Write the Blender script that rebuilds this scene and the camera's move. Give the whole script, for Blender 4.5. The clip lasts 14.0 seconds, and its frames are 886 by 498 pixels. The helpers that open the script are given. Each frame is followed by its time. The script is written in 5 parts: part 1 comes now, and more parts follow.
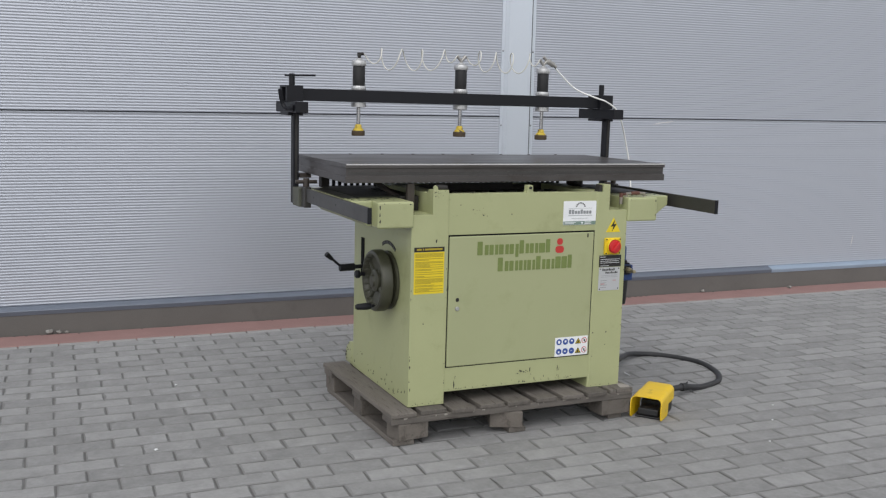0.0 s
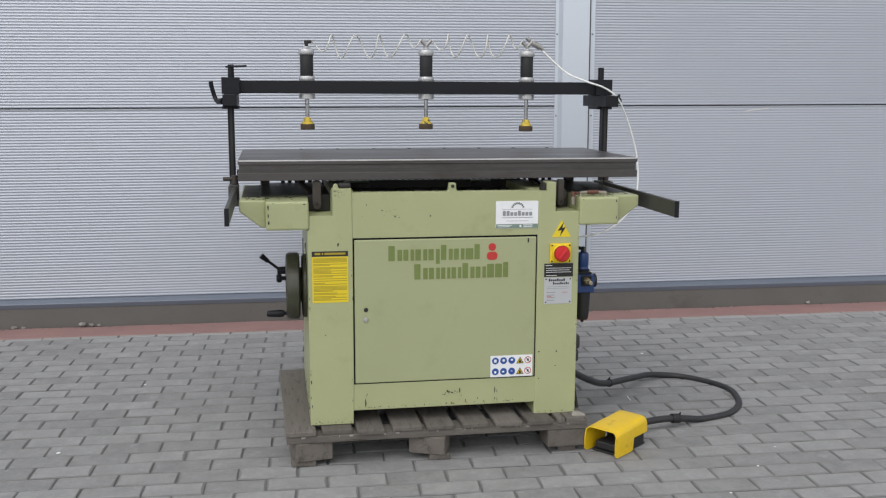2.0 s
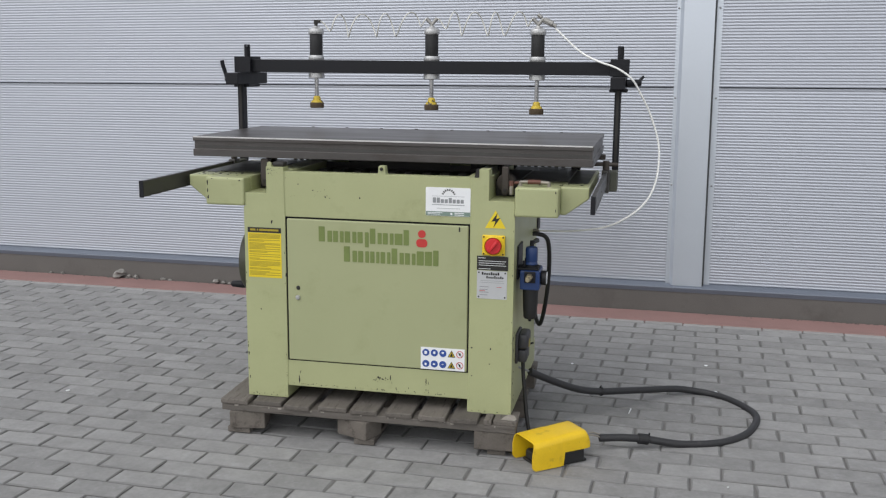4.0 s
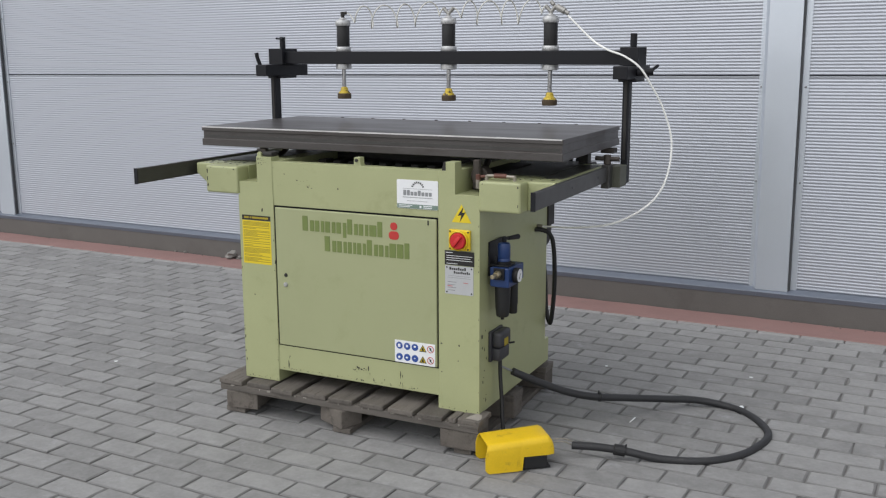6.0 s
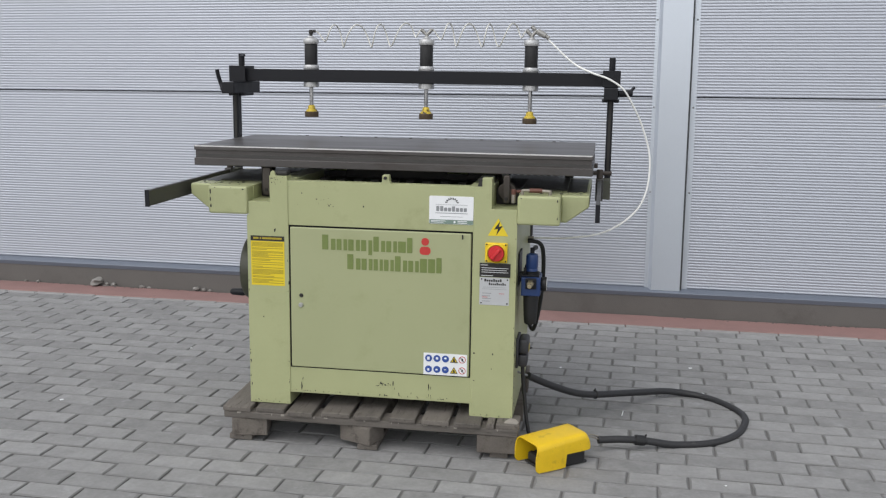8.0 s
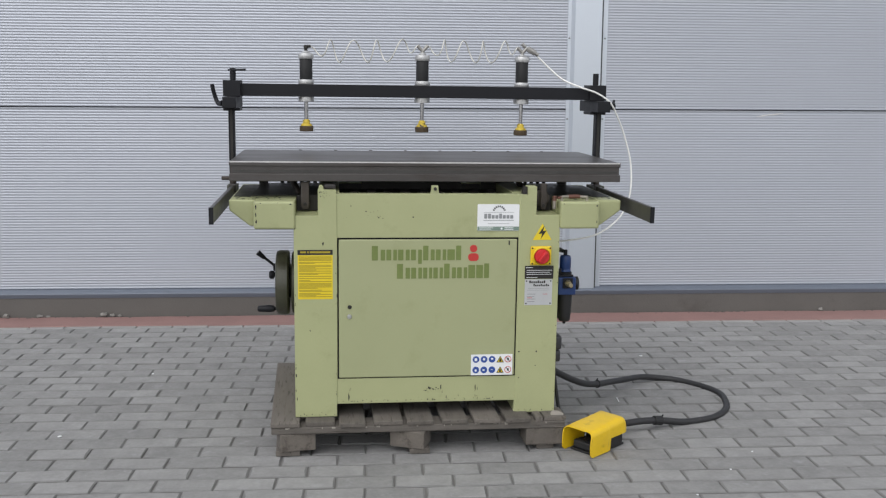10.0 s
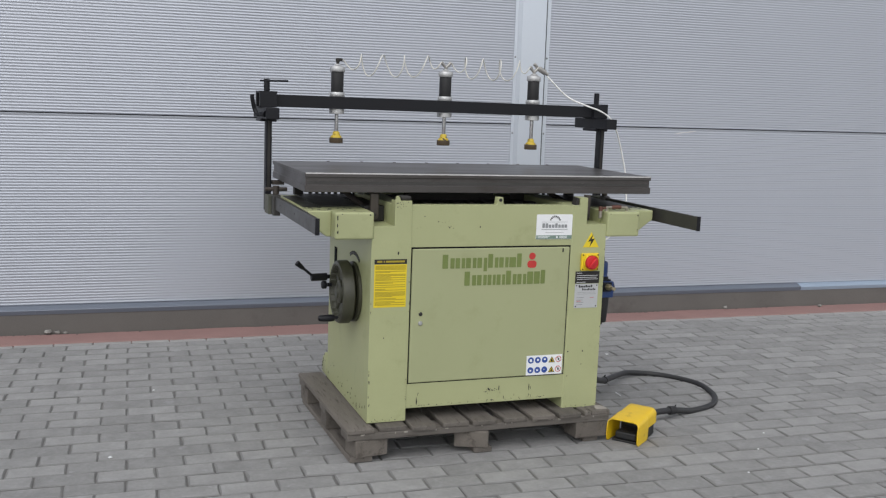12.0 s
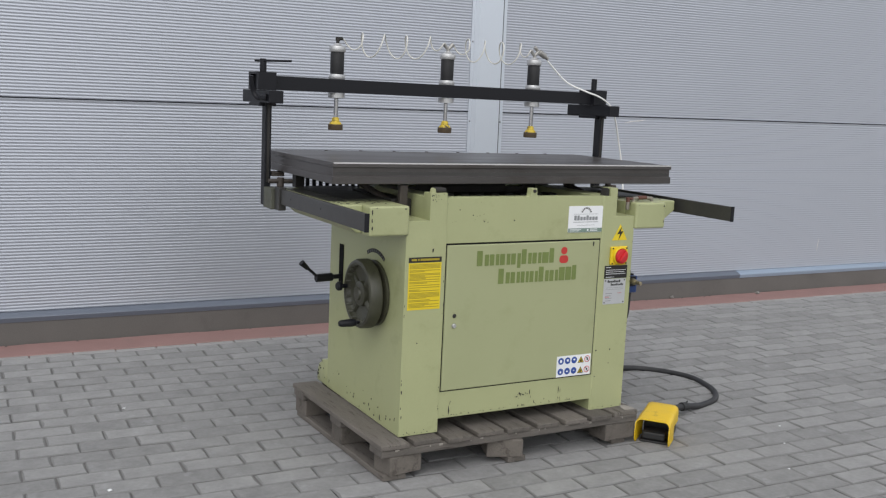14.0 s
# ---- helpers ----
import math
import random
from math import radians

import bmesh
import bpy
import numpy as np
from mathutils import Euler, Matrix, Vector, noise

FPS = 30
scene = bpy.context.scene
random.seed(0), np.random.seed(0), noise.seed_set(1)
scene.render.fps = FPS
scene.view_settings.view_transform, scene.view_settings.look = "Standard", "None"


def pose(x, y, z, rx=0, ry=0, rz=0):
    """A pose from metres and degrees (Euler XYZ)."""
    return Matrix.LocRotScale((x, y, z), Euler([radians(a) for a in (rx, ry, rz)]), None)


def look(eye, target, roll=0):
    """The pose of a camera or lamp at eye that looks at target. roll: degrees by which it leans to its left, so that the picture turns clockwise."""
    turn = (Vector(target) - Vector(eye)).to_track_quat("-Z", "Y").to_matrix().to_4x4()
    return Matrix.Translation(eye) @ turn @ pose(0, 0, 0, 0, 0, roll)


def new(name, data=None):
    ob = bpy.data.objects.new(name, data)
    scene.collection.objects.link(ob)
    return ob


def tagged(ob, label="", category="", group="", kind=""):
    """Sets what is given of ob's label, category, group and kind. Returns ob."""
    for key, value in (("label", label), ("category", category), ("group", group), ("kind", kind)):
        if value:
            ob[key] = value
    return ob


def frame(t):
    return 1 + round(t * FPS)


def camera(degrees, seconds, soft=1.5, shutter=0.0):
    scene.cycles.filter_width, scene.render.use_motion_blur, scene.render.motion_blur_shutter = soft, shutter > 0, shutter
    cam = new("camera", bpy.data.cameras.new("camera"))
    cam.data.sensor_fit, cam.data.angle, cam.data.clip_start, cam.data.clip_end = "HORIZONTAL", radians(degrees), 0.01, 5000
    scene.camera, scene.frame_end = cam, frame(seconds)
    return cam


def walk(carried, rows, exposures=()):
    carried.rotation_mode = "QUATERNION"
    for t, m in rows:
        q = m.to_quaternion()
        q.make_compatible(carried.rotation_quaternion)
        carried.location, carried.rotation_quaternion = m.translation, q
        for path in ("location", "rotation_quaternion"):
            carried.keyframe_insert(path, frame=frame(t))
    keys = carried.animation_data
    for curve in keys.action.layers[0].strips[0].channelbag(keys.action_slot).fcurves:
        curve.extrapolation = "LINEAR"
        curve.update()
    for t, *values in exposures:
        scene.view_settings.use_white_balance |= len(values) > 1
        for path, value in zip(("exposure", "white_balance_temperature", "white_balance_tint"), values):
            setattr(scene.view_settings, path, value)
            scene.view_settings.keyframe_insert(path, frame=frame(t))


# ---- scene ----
cam = camera(48.4, 14.0, soft=1.25)
PATH = [
    (0, (-0.123, 0.203, 1.330), (0.697, 2.002, 1.027), 1.19),
    (0.5, (0.180, 0.195, 1.321), (0.909, 2.033, 1.024), 0.96),
    (1, (0.498, 0.202, 1.315), (1.120, 2.076, 0.999), 0.98),
    (1.5, (0.841, 0.215, 1.316), (1.337, 2.128, 1.003), 0.83),
    (2, (1.191, 0.216, 1.322), (1.525, 2.161, 1.001), -0.16),
    (2.5, (1.538, 0.213, 1.326), (1.737, 2.176, 0.999), 0.31),
    (3, (1.898, 0.212, 1.329), (1.926, 2.182, 0.984), 0.44),
    (5.5, (3.545, 0.683, 1.342), (2.695, 2.452, 0.956), -0.53),
    (6, (3.564, 0.698, 1.342), (2.703, 2.461, 0.953), -0.59),
    (6.5, (3.354, 0.586, 1.338), (2.595, 2.392, 0.940), -0.33),
    (7, (3.111, 0.472, 1.341), (2.468, 2.327, 0.957), -0.48),
    (7.5, (2.839, 0.366, 1.345), (2.356, 2.271, 0.973), -0.08),
    (8, (2.560, 0.263, 1.356), (2.245, 2.205, 0.999), 0.37),
    (10.5, (1.145, 0.072, 1.353), (1.487, 2.017, 1.035), 0.96),
    (11, (0.851, 0.074, 1.359), (1.311, 1.996, 1.052), 1.83),
    (11.5, (0.579, 0.108, 1.363), (1.149, 2.000, 1.058), 1.96),
    (12, (0.310, 0.158, 1.358), (0.992, 2.014, 1.058), 1.84),
    (12.5, (0.044, 0.211, 1.362), (0.848, 2.018, 1.064), 2.49),
    (13, (-0.117, 0.349, 1.341), (0.788, 2.108, 1.043), 2.03),
    (13.5, (-0.171, 0.525, 1.325), (0.762, 2.267, 1.019), 2.18),
    (14, (-0.189, 0.708, 1.308), (0.778, 2.431, 1.001), 2.26),
]
walk(cam, [(t, look(eye, target, roll)) for t, eye, target, roll in PATH],
     ((0.0, 0.0), (1.5, 0.02), (3.0, 0.06), (5.5, 0.0), (6.0, 0.02), (6.5, 0.09), (7.0, 0.12), (8.2, 0.08), (10.5, 0.03), (12.0, 0.0), (14.0, 0.0)))

# ---- light: an overcast sky ----
world = bpy.data.worlds.new("overcast_sky")
scene.world = world
world.use_nodes = True
wn, wl = world.node_tree.nodes, world.node_tree.links
wn.clear()
sky = wn.new("ShaderNodeTexSky")
sky.sky_type = "NISHITA"
sky.sun_disc = False
sky.sun_elevation, sky.sun_rotation = radians(56), radians(211)
sky.dust_density, sky.air_density = 1.5, 1.0
grey = wn.new("ShaderNodeHueSaturation")
grey.inputs["Saturation"].default_value = 0.16
bg = wn.new("ShaderNodeBackground")
bg.inputs["Strength"].default_value = 0.219
wo = wn.new("ShaderNodeOutputWorld")
wl.new(sky.outputs[0], grey.inputs["Color"])
wl.new(grey.outputs[0], bg.inputs["Color"])
wl.new(bg.outputs[0], wo.inputs[0])

sun = new("sun", bpy.data.lights.new("sun", "SUN"))
sun.data.energy, sun.data.angle, sun.data.color = 0.57, radians(65), (1.0, 0.985, 0.96)
sun.matrix_world = look((-0.6, 0.0, 7), (1.8, 4, 0))


# ---- materials ----
def material(name, colour, rough=0.6, metal=0.0, vary=0.12, scale=12.0, fine=160.0, bump=0.15, spread=0.0, island=False,
             stain=None, stain_scale=4.0, stain_from=0.55, stain_to=0.7, stretch=(1, 1, 1), spec=0.5, height=0.002):
    """A painted or mineral surface: two scales of tone, fine relief, and stains with a shape of their own."""
    m = bpy.data.materials.new(name)
    m.use_nodes = True
    n, l = m.node_tree.nodes, m.node_tree.links
    b = n["Principled BSDF"]
    b.inputs["Roughness"].default_value, b.inputs["Metallic"].default_value = rough, metal
    b.inputs["Specular IOR Level"].default_value = spec
    geo = n.new("ShaderNodeNewGeometry")
    mp = n.new("ShaderNodeMapping")
    mp.inputs["Scale"].default_value = stretch
    l.new(geo.outputs["Position"], mp.inputs["Vector"])

    def noise_at(sc, detail, rg=0.6):
        t = n.new("ShaderNodeTexNoise")
        t.inputs["Scale"].default_value, t.inputs["Detail"].default_value, t.inputs["Roughness"].default_value = sc, detail, rg
        l.new(mp.outputs[0], t.inputs["Vector"])
        return t.outputs["Fac"]

    def math_(op, a, c, clamp=False):
        t = n.new("ShaderNodeMath")
        t.operation, t.use_clamp = op, clamp
        for i, v in enumerate((a, c)):
            if isinstance(v, (int, float)):
                t.inputs[i].default_value = v
            else:
                l.new(v, t.inputs[i])
        return t.outputs[0]

    big, small = noise_at(scale, 4), noise_at(fine, 2)
    tone = math_("ADD", math_("MULTIPLY", math_("SUBTRACT", big, 0.5), 2 * vary), math_("MULTIPLY", math_("SUBTRACT", small, 0.5), vary))
    if spread:
        if island:
            rnd = geo.outputs["Random Per Island"]
        else:
            rnd = n.new("ShaderNodeObjectInfo").outputs["Random"]
        tone = math_("ADD", tone, math_("MULTIPLY", math_("SUBTRACT", rnd, 0.5), 2 * spread))
    tone = math_("ADD", tone, 1.0)
    mul = n.new("ShaderNodeVectorMath")
    mul.operation = "SCALE"
    mul.inputs[0].default_value = colour[:3]
    l.new(tone, mul.inputs["Scale"])
    out = mul.outputs[0]
    if stain:
        mask = n.new("ShaderNodeMapRange")
        mask.inputs[1].default_value, mask.inputs[2].default_value = stain_from, stain_to
        l.new(noise_at(stain_scale, 6, 0.7), mask.inputs[0])
        mix = n.new("ShaderNodeMix")
        mix.data_type = "RGBA"
        l.new(mask.outputs[0], mix.inputs[0])
        l.new(out, mix.inputs[6])
        mix.inputs[7].default_value = (*stain, 1)
        out = mix.outputs[2]
    l.new(out, b.inputs["Base Color"])
    l.new(math_("ADD", math_("MULTIPLY", math_("SUBTRACT", big, 0.5), 0.25), rough, True), b.inputs["Roughness"])
    if bump:
        bp = n.new("ShaderNodeBump")
        bp.inputs["Strength"].default_value, bp.inputs["Distance"].default_value = bump, height
        l.new(small, bp.inputs["Height"])
        l.new(bp.outputs[0], b.inputs["Normal"])
    return m


def plain(name, colour, rough=0.5, metal=0.0):
    return material(name, colour, rough, metal, vary=0.06, scale=25, bump=0.03)


GREEN = material("pale_green_paint", (0.375, 0.394, 0.211), 0.36, vary=0.09, scale=5, fine=220, bump=0.08, stain=(0.27, 0.28, 0.14), stain_scale=7, stain_from=0.56, stain_to=0.85)
DOOR = material("pale_green_door_paint", (0.345, 0.364, 0.203), 0.4, vary=0.05, scale=4, fine=220, bump=0.06, stain=(0.29, 0.31, 0.16), stain_scale=5, stain_from=0.55, stain_to=0.85)
WHEEL = material("dark_green_enamel", (0.050, 0.050, 0.032), 0.42, vary=0.28, scale=20, stain=(0.030, 0.026, 0.020), stain_scale=14)
STEEL = material("dark_ground_steel", (0.092, 0.085, 0.083), 0.38, 0.55, vary=0.20, scale=9, fine=120, bump=0.05, stain=(0.065, 0.055, 0.05), stain_scale=6, stretch=(0.3, 1, 1))
EDGE = material("bright_highlight_and_scuff", (0.62, 0.61, 0.60), 0.4, 0.3, vary=0.15, scale=15, bump=0.05)
BLACK = material("black_oiled_steel", (0.0078, 0.0082, 0.0112), 0.5, 0.0, vary=0.2, scale=14, bump=0.06, spec=0.3)
DARK = material("dark_oily_iron", (0.02, 0.018, 0.016), 0.6, vary=0.25, scale=25, bump=0.1)
ARM = material("grey_flat_bar_steel", (0.070, 0.068, 0.065), 0.4, 0.5, vary=0.2, scale=20, bump=0.06)
GRIME_SHADE = material("oily_grime_and_shade", (0.045, 0.045, 0.036), 0.45, vary=0.35, scale=14, fine=90, bump=0.12, stain=(0.10, 0.105, 0.07), stain_scale=9, stain_from=0.55, stain_to=0.75)
SWITCHBOX = material("faded_black_plastic", (0.036, 0.036, 0.041), 0.5, vary=0.15, scale=30, bump=0.05)
FITTING = material("dirty_nickel_fitting", (0.30, 0.275, 0.235), 0.4, 0.5, vary=0.3, scale=60, bump=0.08)
REDBRASS = material("red_tarnished_brass", (0.13, 0.055, 0.04), 0.5, 0.3, vary=0.35, scale=60, bump=0.1)
RUST = material("brown_tarnished_steel", (0.062, 0.052, 0.045), 0.6, 0.3, vary=0.25, scale=30, bump=0.1)
ALU = material("cast_aluminium", (0.52, 0.52, 0.52), 0.42, 0.7, vary=0.12, scale=40, bump=0.06)
BRASS = plain("worn_brass", (0.42, 0.36, 0.24), 0.35, 0.8)
NICKEL = plain("dull_nickel", (0.36, 0.35, 0.33), 0.38, 0.6)
SHADOW_GAP = plain("grey_shadow_gap", (0.055, 0.058, 0.062), 0.7)
CHROME = plain("chromed_rod", (0.42, 0.42, 0.43), 0.2, 1.0)
YELLOW = material("yellow_plastic", (0.74, 0.52, 0.015), 0.42, vary=0.08, scale=10, bump=0.06, stain=(0.36, 0.24, 0.02), stain_scale=12, stain_from=0.6, stain_to=0.85)
SCUFFED = material("scuffed_yellow_enamel", (0.76, 0.50, 0.012), 0.42, vary=0.14, scale=14, bump=0.1, stain=(0.26, 0.14, 0.02), stain_scale=17, stain_from=0.56, stain_to=0.74)
CHIPPED = material("chipped_yellow_paint", (0.58, 0.42, 0.04), 0.5, vary=0.15, scale=40, bump=0.2, stain=(0.05, 0.04, 0.03), stain_scale=55, stain_from=0.54, stain_to=0.60)
HOLDER = material("dirty_green_casting", (0.085, 0.088, 0.066), 0.6, vary=0.25, scale=25, bump=0.15, stain=(0.06, 0.06, 0.05), stain_scale=30)
PADRUB = material("brown_rubber", (0.085, 0.06, 0.035), 0.8, vary=0.2, scale=40)
RUBBER = material("black_rubber", (0.012, 0.012, 0.013), 0.55, vary=0.2, scale=30, bump=0.08)
CABLE = material("dusty_black_conduit", (0.022, 0.022, 0.024), 0.55, vary=0.3, scale=25, bump=0.1, stain=(0.09, 0.085, 0.08), stain_scale=18, stain_from=0.6, stain_to=0.8)
HOSE = plain("white_nylon_tube", (0.84, 0.84, 0.81), 0.35)
COIL = plain("milky_coil_tube", (0.62, 0.61, 0.56), 0.3)
BLUE = plain("blue_plastic", (0.015, 0.042, 0.145), 0.38)
RED = plain("red_plastic", (0.55, 0.02, 0.025), 0.4)
WHITE = plain("white_label", (0.78, 0.79, 0.80), 0.45)
LABELY = plain("yellow_label", (0.72, 0.55, 0.02), 0.45)
LABELY2 = plain("olive_print", (0.36, 0.28, 0.02), 0.5)
INK = plain("black_print", (0.014, 0.013, 0.012), 0.5)
GREY_INK = plain("grey_print", (0.25, 0.26, 0.27), 0.5)
GREENGREY = plain("grey_green_print", (0.17, 0.24, 0.20), 0.5)
SIGNBLUE = plain("blue_print", (0.028, 0.075, 0.30), 0.5)
SIGNRED = plain("red_print", (0.55, 0.05, 0.04), 0.5)
LOGO_GREEN = material("olive_green_lettering", (0.155, 0.20, 0.055), 0.5, vary=0.15, scale=30, bump=0.03)
LOGO_RED = material("red_lettering", (0.48, 0.035, 0.03), 0.5, vary=0.1, scale=30, bump=0.03)
PLATE = plain("silver_name_plate", (0.55, 0.56, 0.57), 0.4, 0.4)
WOOD = material("weathered_pallet_wood", (0.126, 0.112, 0.098), 0.85, vary=0.40, scale=6, fine=90, bump=0.5, spread=0.22, stain=(0.050, 0.041, 0.034), stain_scale=9, stretch=(9, 1, 9), height=0.004)
WOODX = material("weathered_pallet_board", (0.124, 0.111, 0.098), 0.85, vary=0.40, scale=6, fine=90, bump=0.5, spread=0.2, stain=(0.048, 0.039, 0.033), stain_scale=9, stretch=(1, 9, 9), height=0.004)
BLOCK = material("chipboard_pallet_block", (0.126, 0.111, 0.096), 0.9, vary=0.32, scale=18, fine=140, bump=0.6, spread=0.2, stain=(0.045, 0.037, 0.030), stain_scale=14, height=0.004)
BAREWOOD = material("pale_bare_wood", (0.30, 0.275, 0.245), 0.85, vary=0.3, scale=30, bump=0.3)
PAVER = material("grey_concrete_paver", (0.248, 0.246, 0.243), 0.9, vary=0.34, scale=13, fine=60, bump=0.7, spread=0.13, stain=(0.36, 0.36, 0.37), stain_scale=9.0, stain_from=0.58, stain_to=0.80)
PAVER2 = material("grey_concrete_paver_field", (0.248, 0.246, 0.243), 0.9, vary=0.34, scale=13, fine=60, bump=0.7, spread=0.13, island=True, stain=(0.36, 0.36, 0.37), stain_scale=9.0, stain_from=0.58, stain_to=0.80)
SOILED = material("worn_paver_edge", (0.192, 0.190, 0.188), 0.95, vary=0.3, scale=12, fine=200, bump=0.6)
SAND = material("dark_joint_sand", (0.152, 0.148, 0.143), 0.95, vary=0.3, scale=9, fine=300, bump=0.8)
KERB = material("light_edging_stone", (0.285, 0.28, 0.275), 0.9, vary=0.12, scale=9, bump=0.5, spread=0.08)
REDSTRIP = material("faded_red_concrete", (0.265, 0.158, 0.145), 0.9, vary=0.2, scale=5, fine=220, bump=0.5, stain=(0.21, 0.15, 0.135), stain_scale=7, stain_from=0.58, stain_to=0.8)
PLINTH = material("grey_brown_concrete", (0.126, 0.118, 0.110), 0.9, vary=0.2, scale=4, fine=180, bump=0.5, stain=(0.10, 0.092, 0.085), stain_scale=3)
SILL = material("blue_grey_flashing", (0.138, 0.158, 0.195), 0.4, 0.2, vary=0.06, scale=3, bump=0.03)
SILL2 = material("light_blue_flashing", (0.30, 0.37, 0.46), 0.35, 0.2, vary=0.06, scale=3, bump=0.03)
PANEL = material("silver_grey_cladding", (0.450, 0.470, 0.520), 0.40, 0.55, vary=0.035, scale=0.7, fine=60, bump=0.02, spread=0.02)
TRIM = material("silver_grey_trim", (0.58, 0.62, 0.68), 0.33, 0.6, vary=0.03, scale=1.2, fine=80, bump=0.02)
GAP = material("gap_shade_black", (0.007, 0.007, 0.008), 0.85, vary=0.1, scale=25, bump=0.03, spec=0.15)
CRUMB = material("dark_crumbled_dirt", (0.085, 0.078, 0.070), 0.95, vary=0.4, scale=40, bump=0.4, spread=0.3, island=True)
STONE = material("pale_rubble", (0.24, 0.23, 0.215), 0.9, vary=0.25, scale=30, bump=0.5)


# ---- shape helpers ----
def link(name, bm, mat, smooth=False, split=40):
    bmesh.ops.recalc_face_normals(bm, faces=bm.faces)
    me = bpy.data.meshes.new(name)
    bm.to_mesh(me)
    bm.free()
    me.materials.append(mat)
    if smooth:
        me.shade_smooth()
        me.set_sharp_from_angle(angle=radians(split))
    return new(name, me)


def thing(name, at, label, category, group=""):
    ob = new(name)
    ob.empty_display_size = 0.1
    ob.location = at
    return tagged(ob, label, category, group)


def part(name, bm, mat, parent, label="", smooth=False):
    ob = link(name, bm, mat, smooth)
    ob.parent = parent
    if parent.type == "EMPTY":
        ob.matrix_parent_inverse = Matrix.Translation(parent.location).inverted()
    return tagged(ob, label)


def box(bm, x0, x1, y0, y1, z0, z1, bevel=0.0, seg=2, m=None):
    r = bmesh.ops.create_cube(bm, size=1)
    vs = r["verts"]
    for v in vs:
        v.co = Vector(((x0 + x1) / 2 + v.co.x * (x1 - x0), (y0 + y1) / 2 + v.co.y * (y1 - y0), (z0 + z1) / 2 + v.co.z * (z1 - z0)))
    if m is not None:
        bmesh.ops.transform(bm, matrix=m, verts=vs)
    if bevel:
        es = {e for v in vs for e in v.link_edges}
        bmesh.ops.bevel(bm, geom=list(es), offset=bevel, segments=seg, affect="EDGES", profile=0.5)
    return bm


def boxed(*a, **k):
    return box(bmesh.new(), *a, **k)


def rod(bm, p0, p1, r0, r1=None, seg=20):
    """A round bar or cone from p0 to p1, with slightly broken rims."""
    p0, p1 = Vector(p0), Vector(p1)
    r1 = r0 if r1 is None else r1
    d = p1 - p0
    q = d.to_track_quat("Z", "Y").to_matrix().to_4x4()
    ln, c = d.length, min(0.0025, 0.15 * min(r0, r1), 0.3 * d.length)
    prof = [(0, 0), (r0 - c, 0), (r0, c), (r1, ln - c), (r1 - c, ln), (0, ln)]
    lathe(bm, prof, Matrix.Translation(p0) @ q, seg)
    return bm


def lathe(bm, prof, m, seg=24):
    """Turns (radius, height) pairs round z, then places them by m."""
    rings = []
    for r, h in prof:
        if r < 1e-6:
            rings.append([bm.verts.new(m @ Vector((0, 0, h)))])
        else:
            rings.append([bm.verts.new(m @ Vector((r * math.cos(2 * math.pi * i / seg), r * math.sin(2 * math.pi * i / seg), h))) for i in range(seg)])
    for a, b in zip(rings, rings[1:]):
        for i in range(seg):
            j = (i + 1) % seg
            if len(a) == 1 and len(b) > 1:
                bm.faces.new((a[0], b[i], b[j]))
            elif len(b) == 1 and len(a) > 1:
                bm.faces.new((a[i], a[j], b[0]))
            elif len(a) > 1:
                bm.faces.new((a[i], a[j], b[j], b[i]))
    return bm


def smooth_line(pts, steps=8):
    """A Catmull-Rom line through the points."""
    p = [Vector(q) for q in pts]
    p = [2 * p[0] - p[1]] + p + [2 * p[-1] - p[-2]]
    out = []
    for a, b, c, d in zip(p, p[1:], p[2:], p[3:]):
        for i in range(steps):
            t = i / steps
            out.append(0.5 * (2 * b + (c - a) * t + (2 * a - 5 * b + 4 * c - d) * t * t + (3 * b - a - 3 * c + d) * t ** 3))
    return out + [p[-2]]


def tube(bm, line, r, seg=10):
    up = Vector((0, 0, 1))
    rings = []
    for i, p in enumerate(line):
        d = (line[min(i + 1, len(line) - 1)] - line[max(i - 1, 0)]).normalized()
        s = d.cross(up)
        if s.length < 0.05:
            s = d.cross(Vector((0, 1, 0)))
        s.normalize()
        u = s.cross(d).normalized()
        up = u
        rings.append([bm.verts.new(p + r * (s * math.cos(2 * math.pi * k / seg) + u * math.sin(2 * math.pi * k / seg))) for k in range(seg)])
    for a, b in zip(rings, rings[1:]):
        for k in range(seg):
            bm.faces.new((a[k], a[(k + 1) % seg], b[(k + 1) % seg], b[k]))
    bm.faces.new(rings[0])
    bm.faces.new(rings[-1])
    return bm


def prism(bm, pts, lift, depth, bevel=0.0):
    """Closes a flat outline, given by 2D points that lift() places, and pushes it out by depth."""
    f = bm.faces.new([bm.verts.new(lift(*p)) for p in pts])
    r = bmesh.ops.extrude_face_region(bm, geom=[f])
    vs = [g for g in r["geom"] if isinstance(g, bmesh.types.BMVert)]
    bmesh.ops.translate(bm, vec=depth, verts=vs)
    if bevel:
        es = {e for v in [*f.verts, *vs] for e in v.link_edges}
        bmesh.ops.bevel(bm, geom=list(es), offset=bevel, segments=2, affect="EDGES", profile=0.5)
    return bm


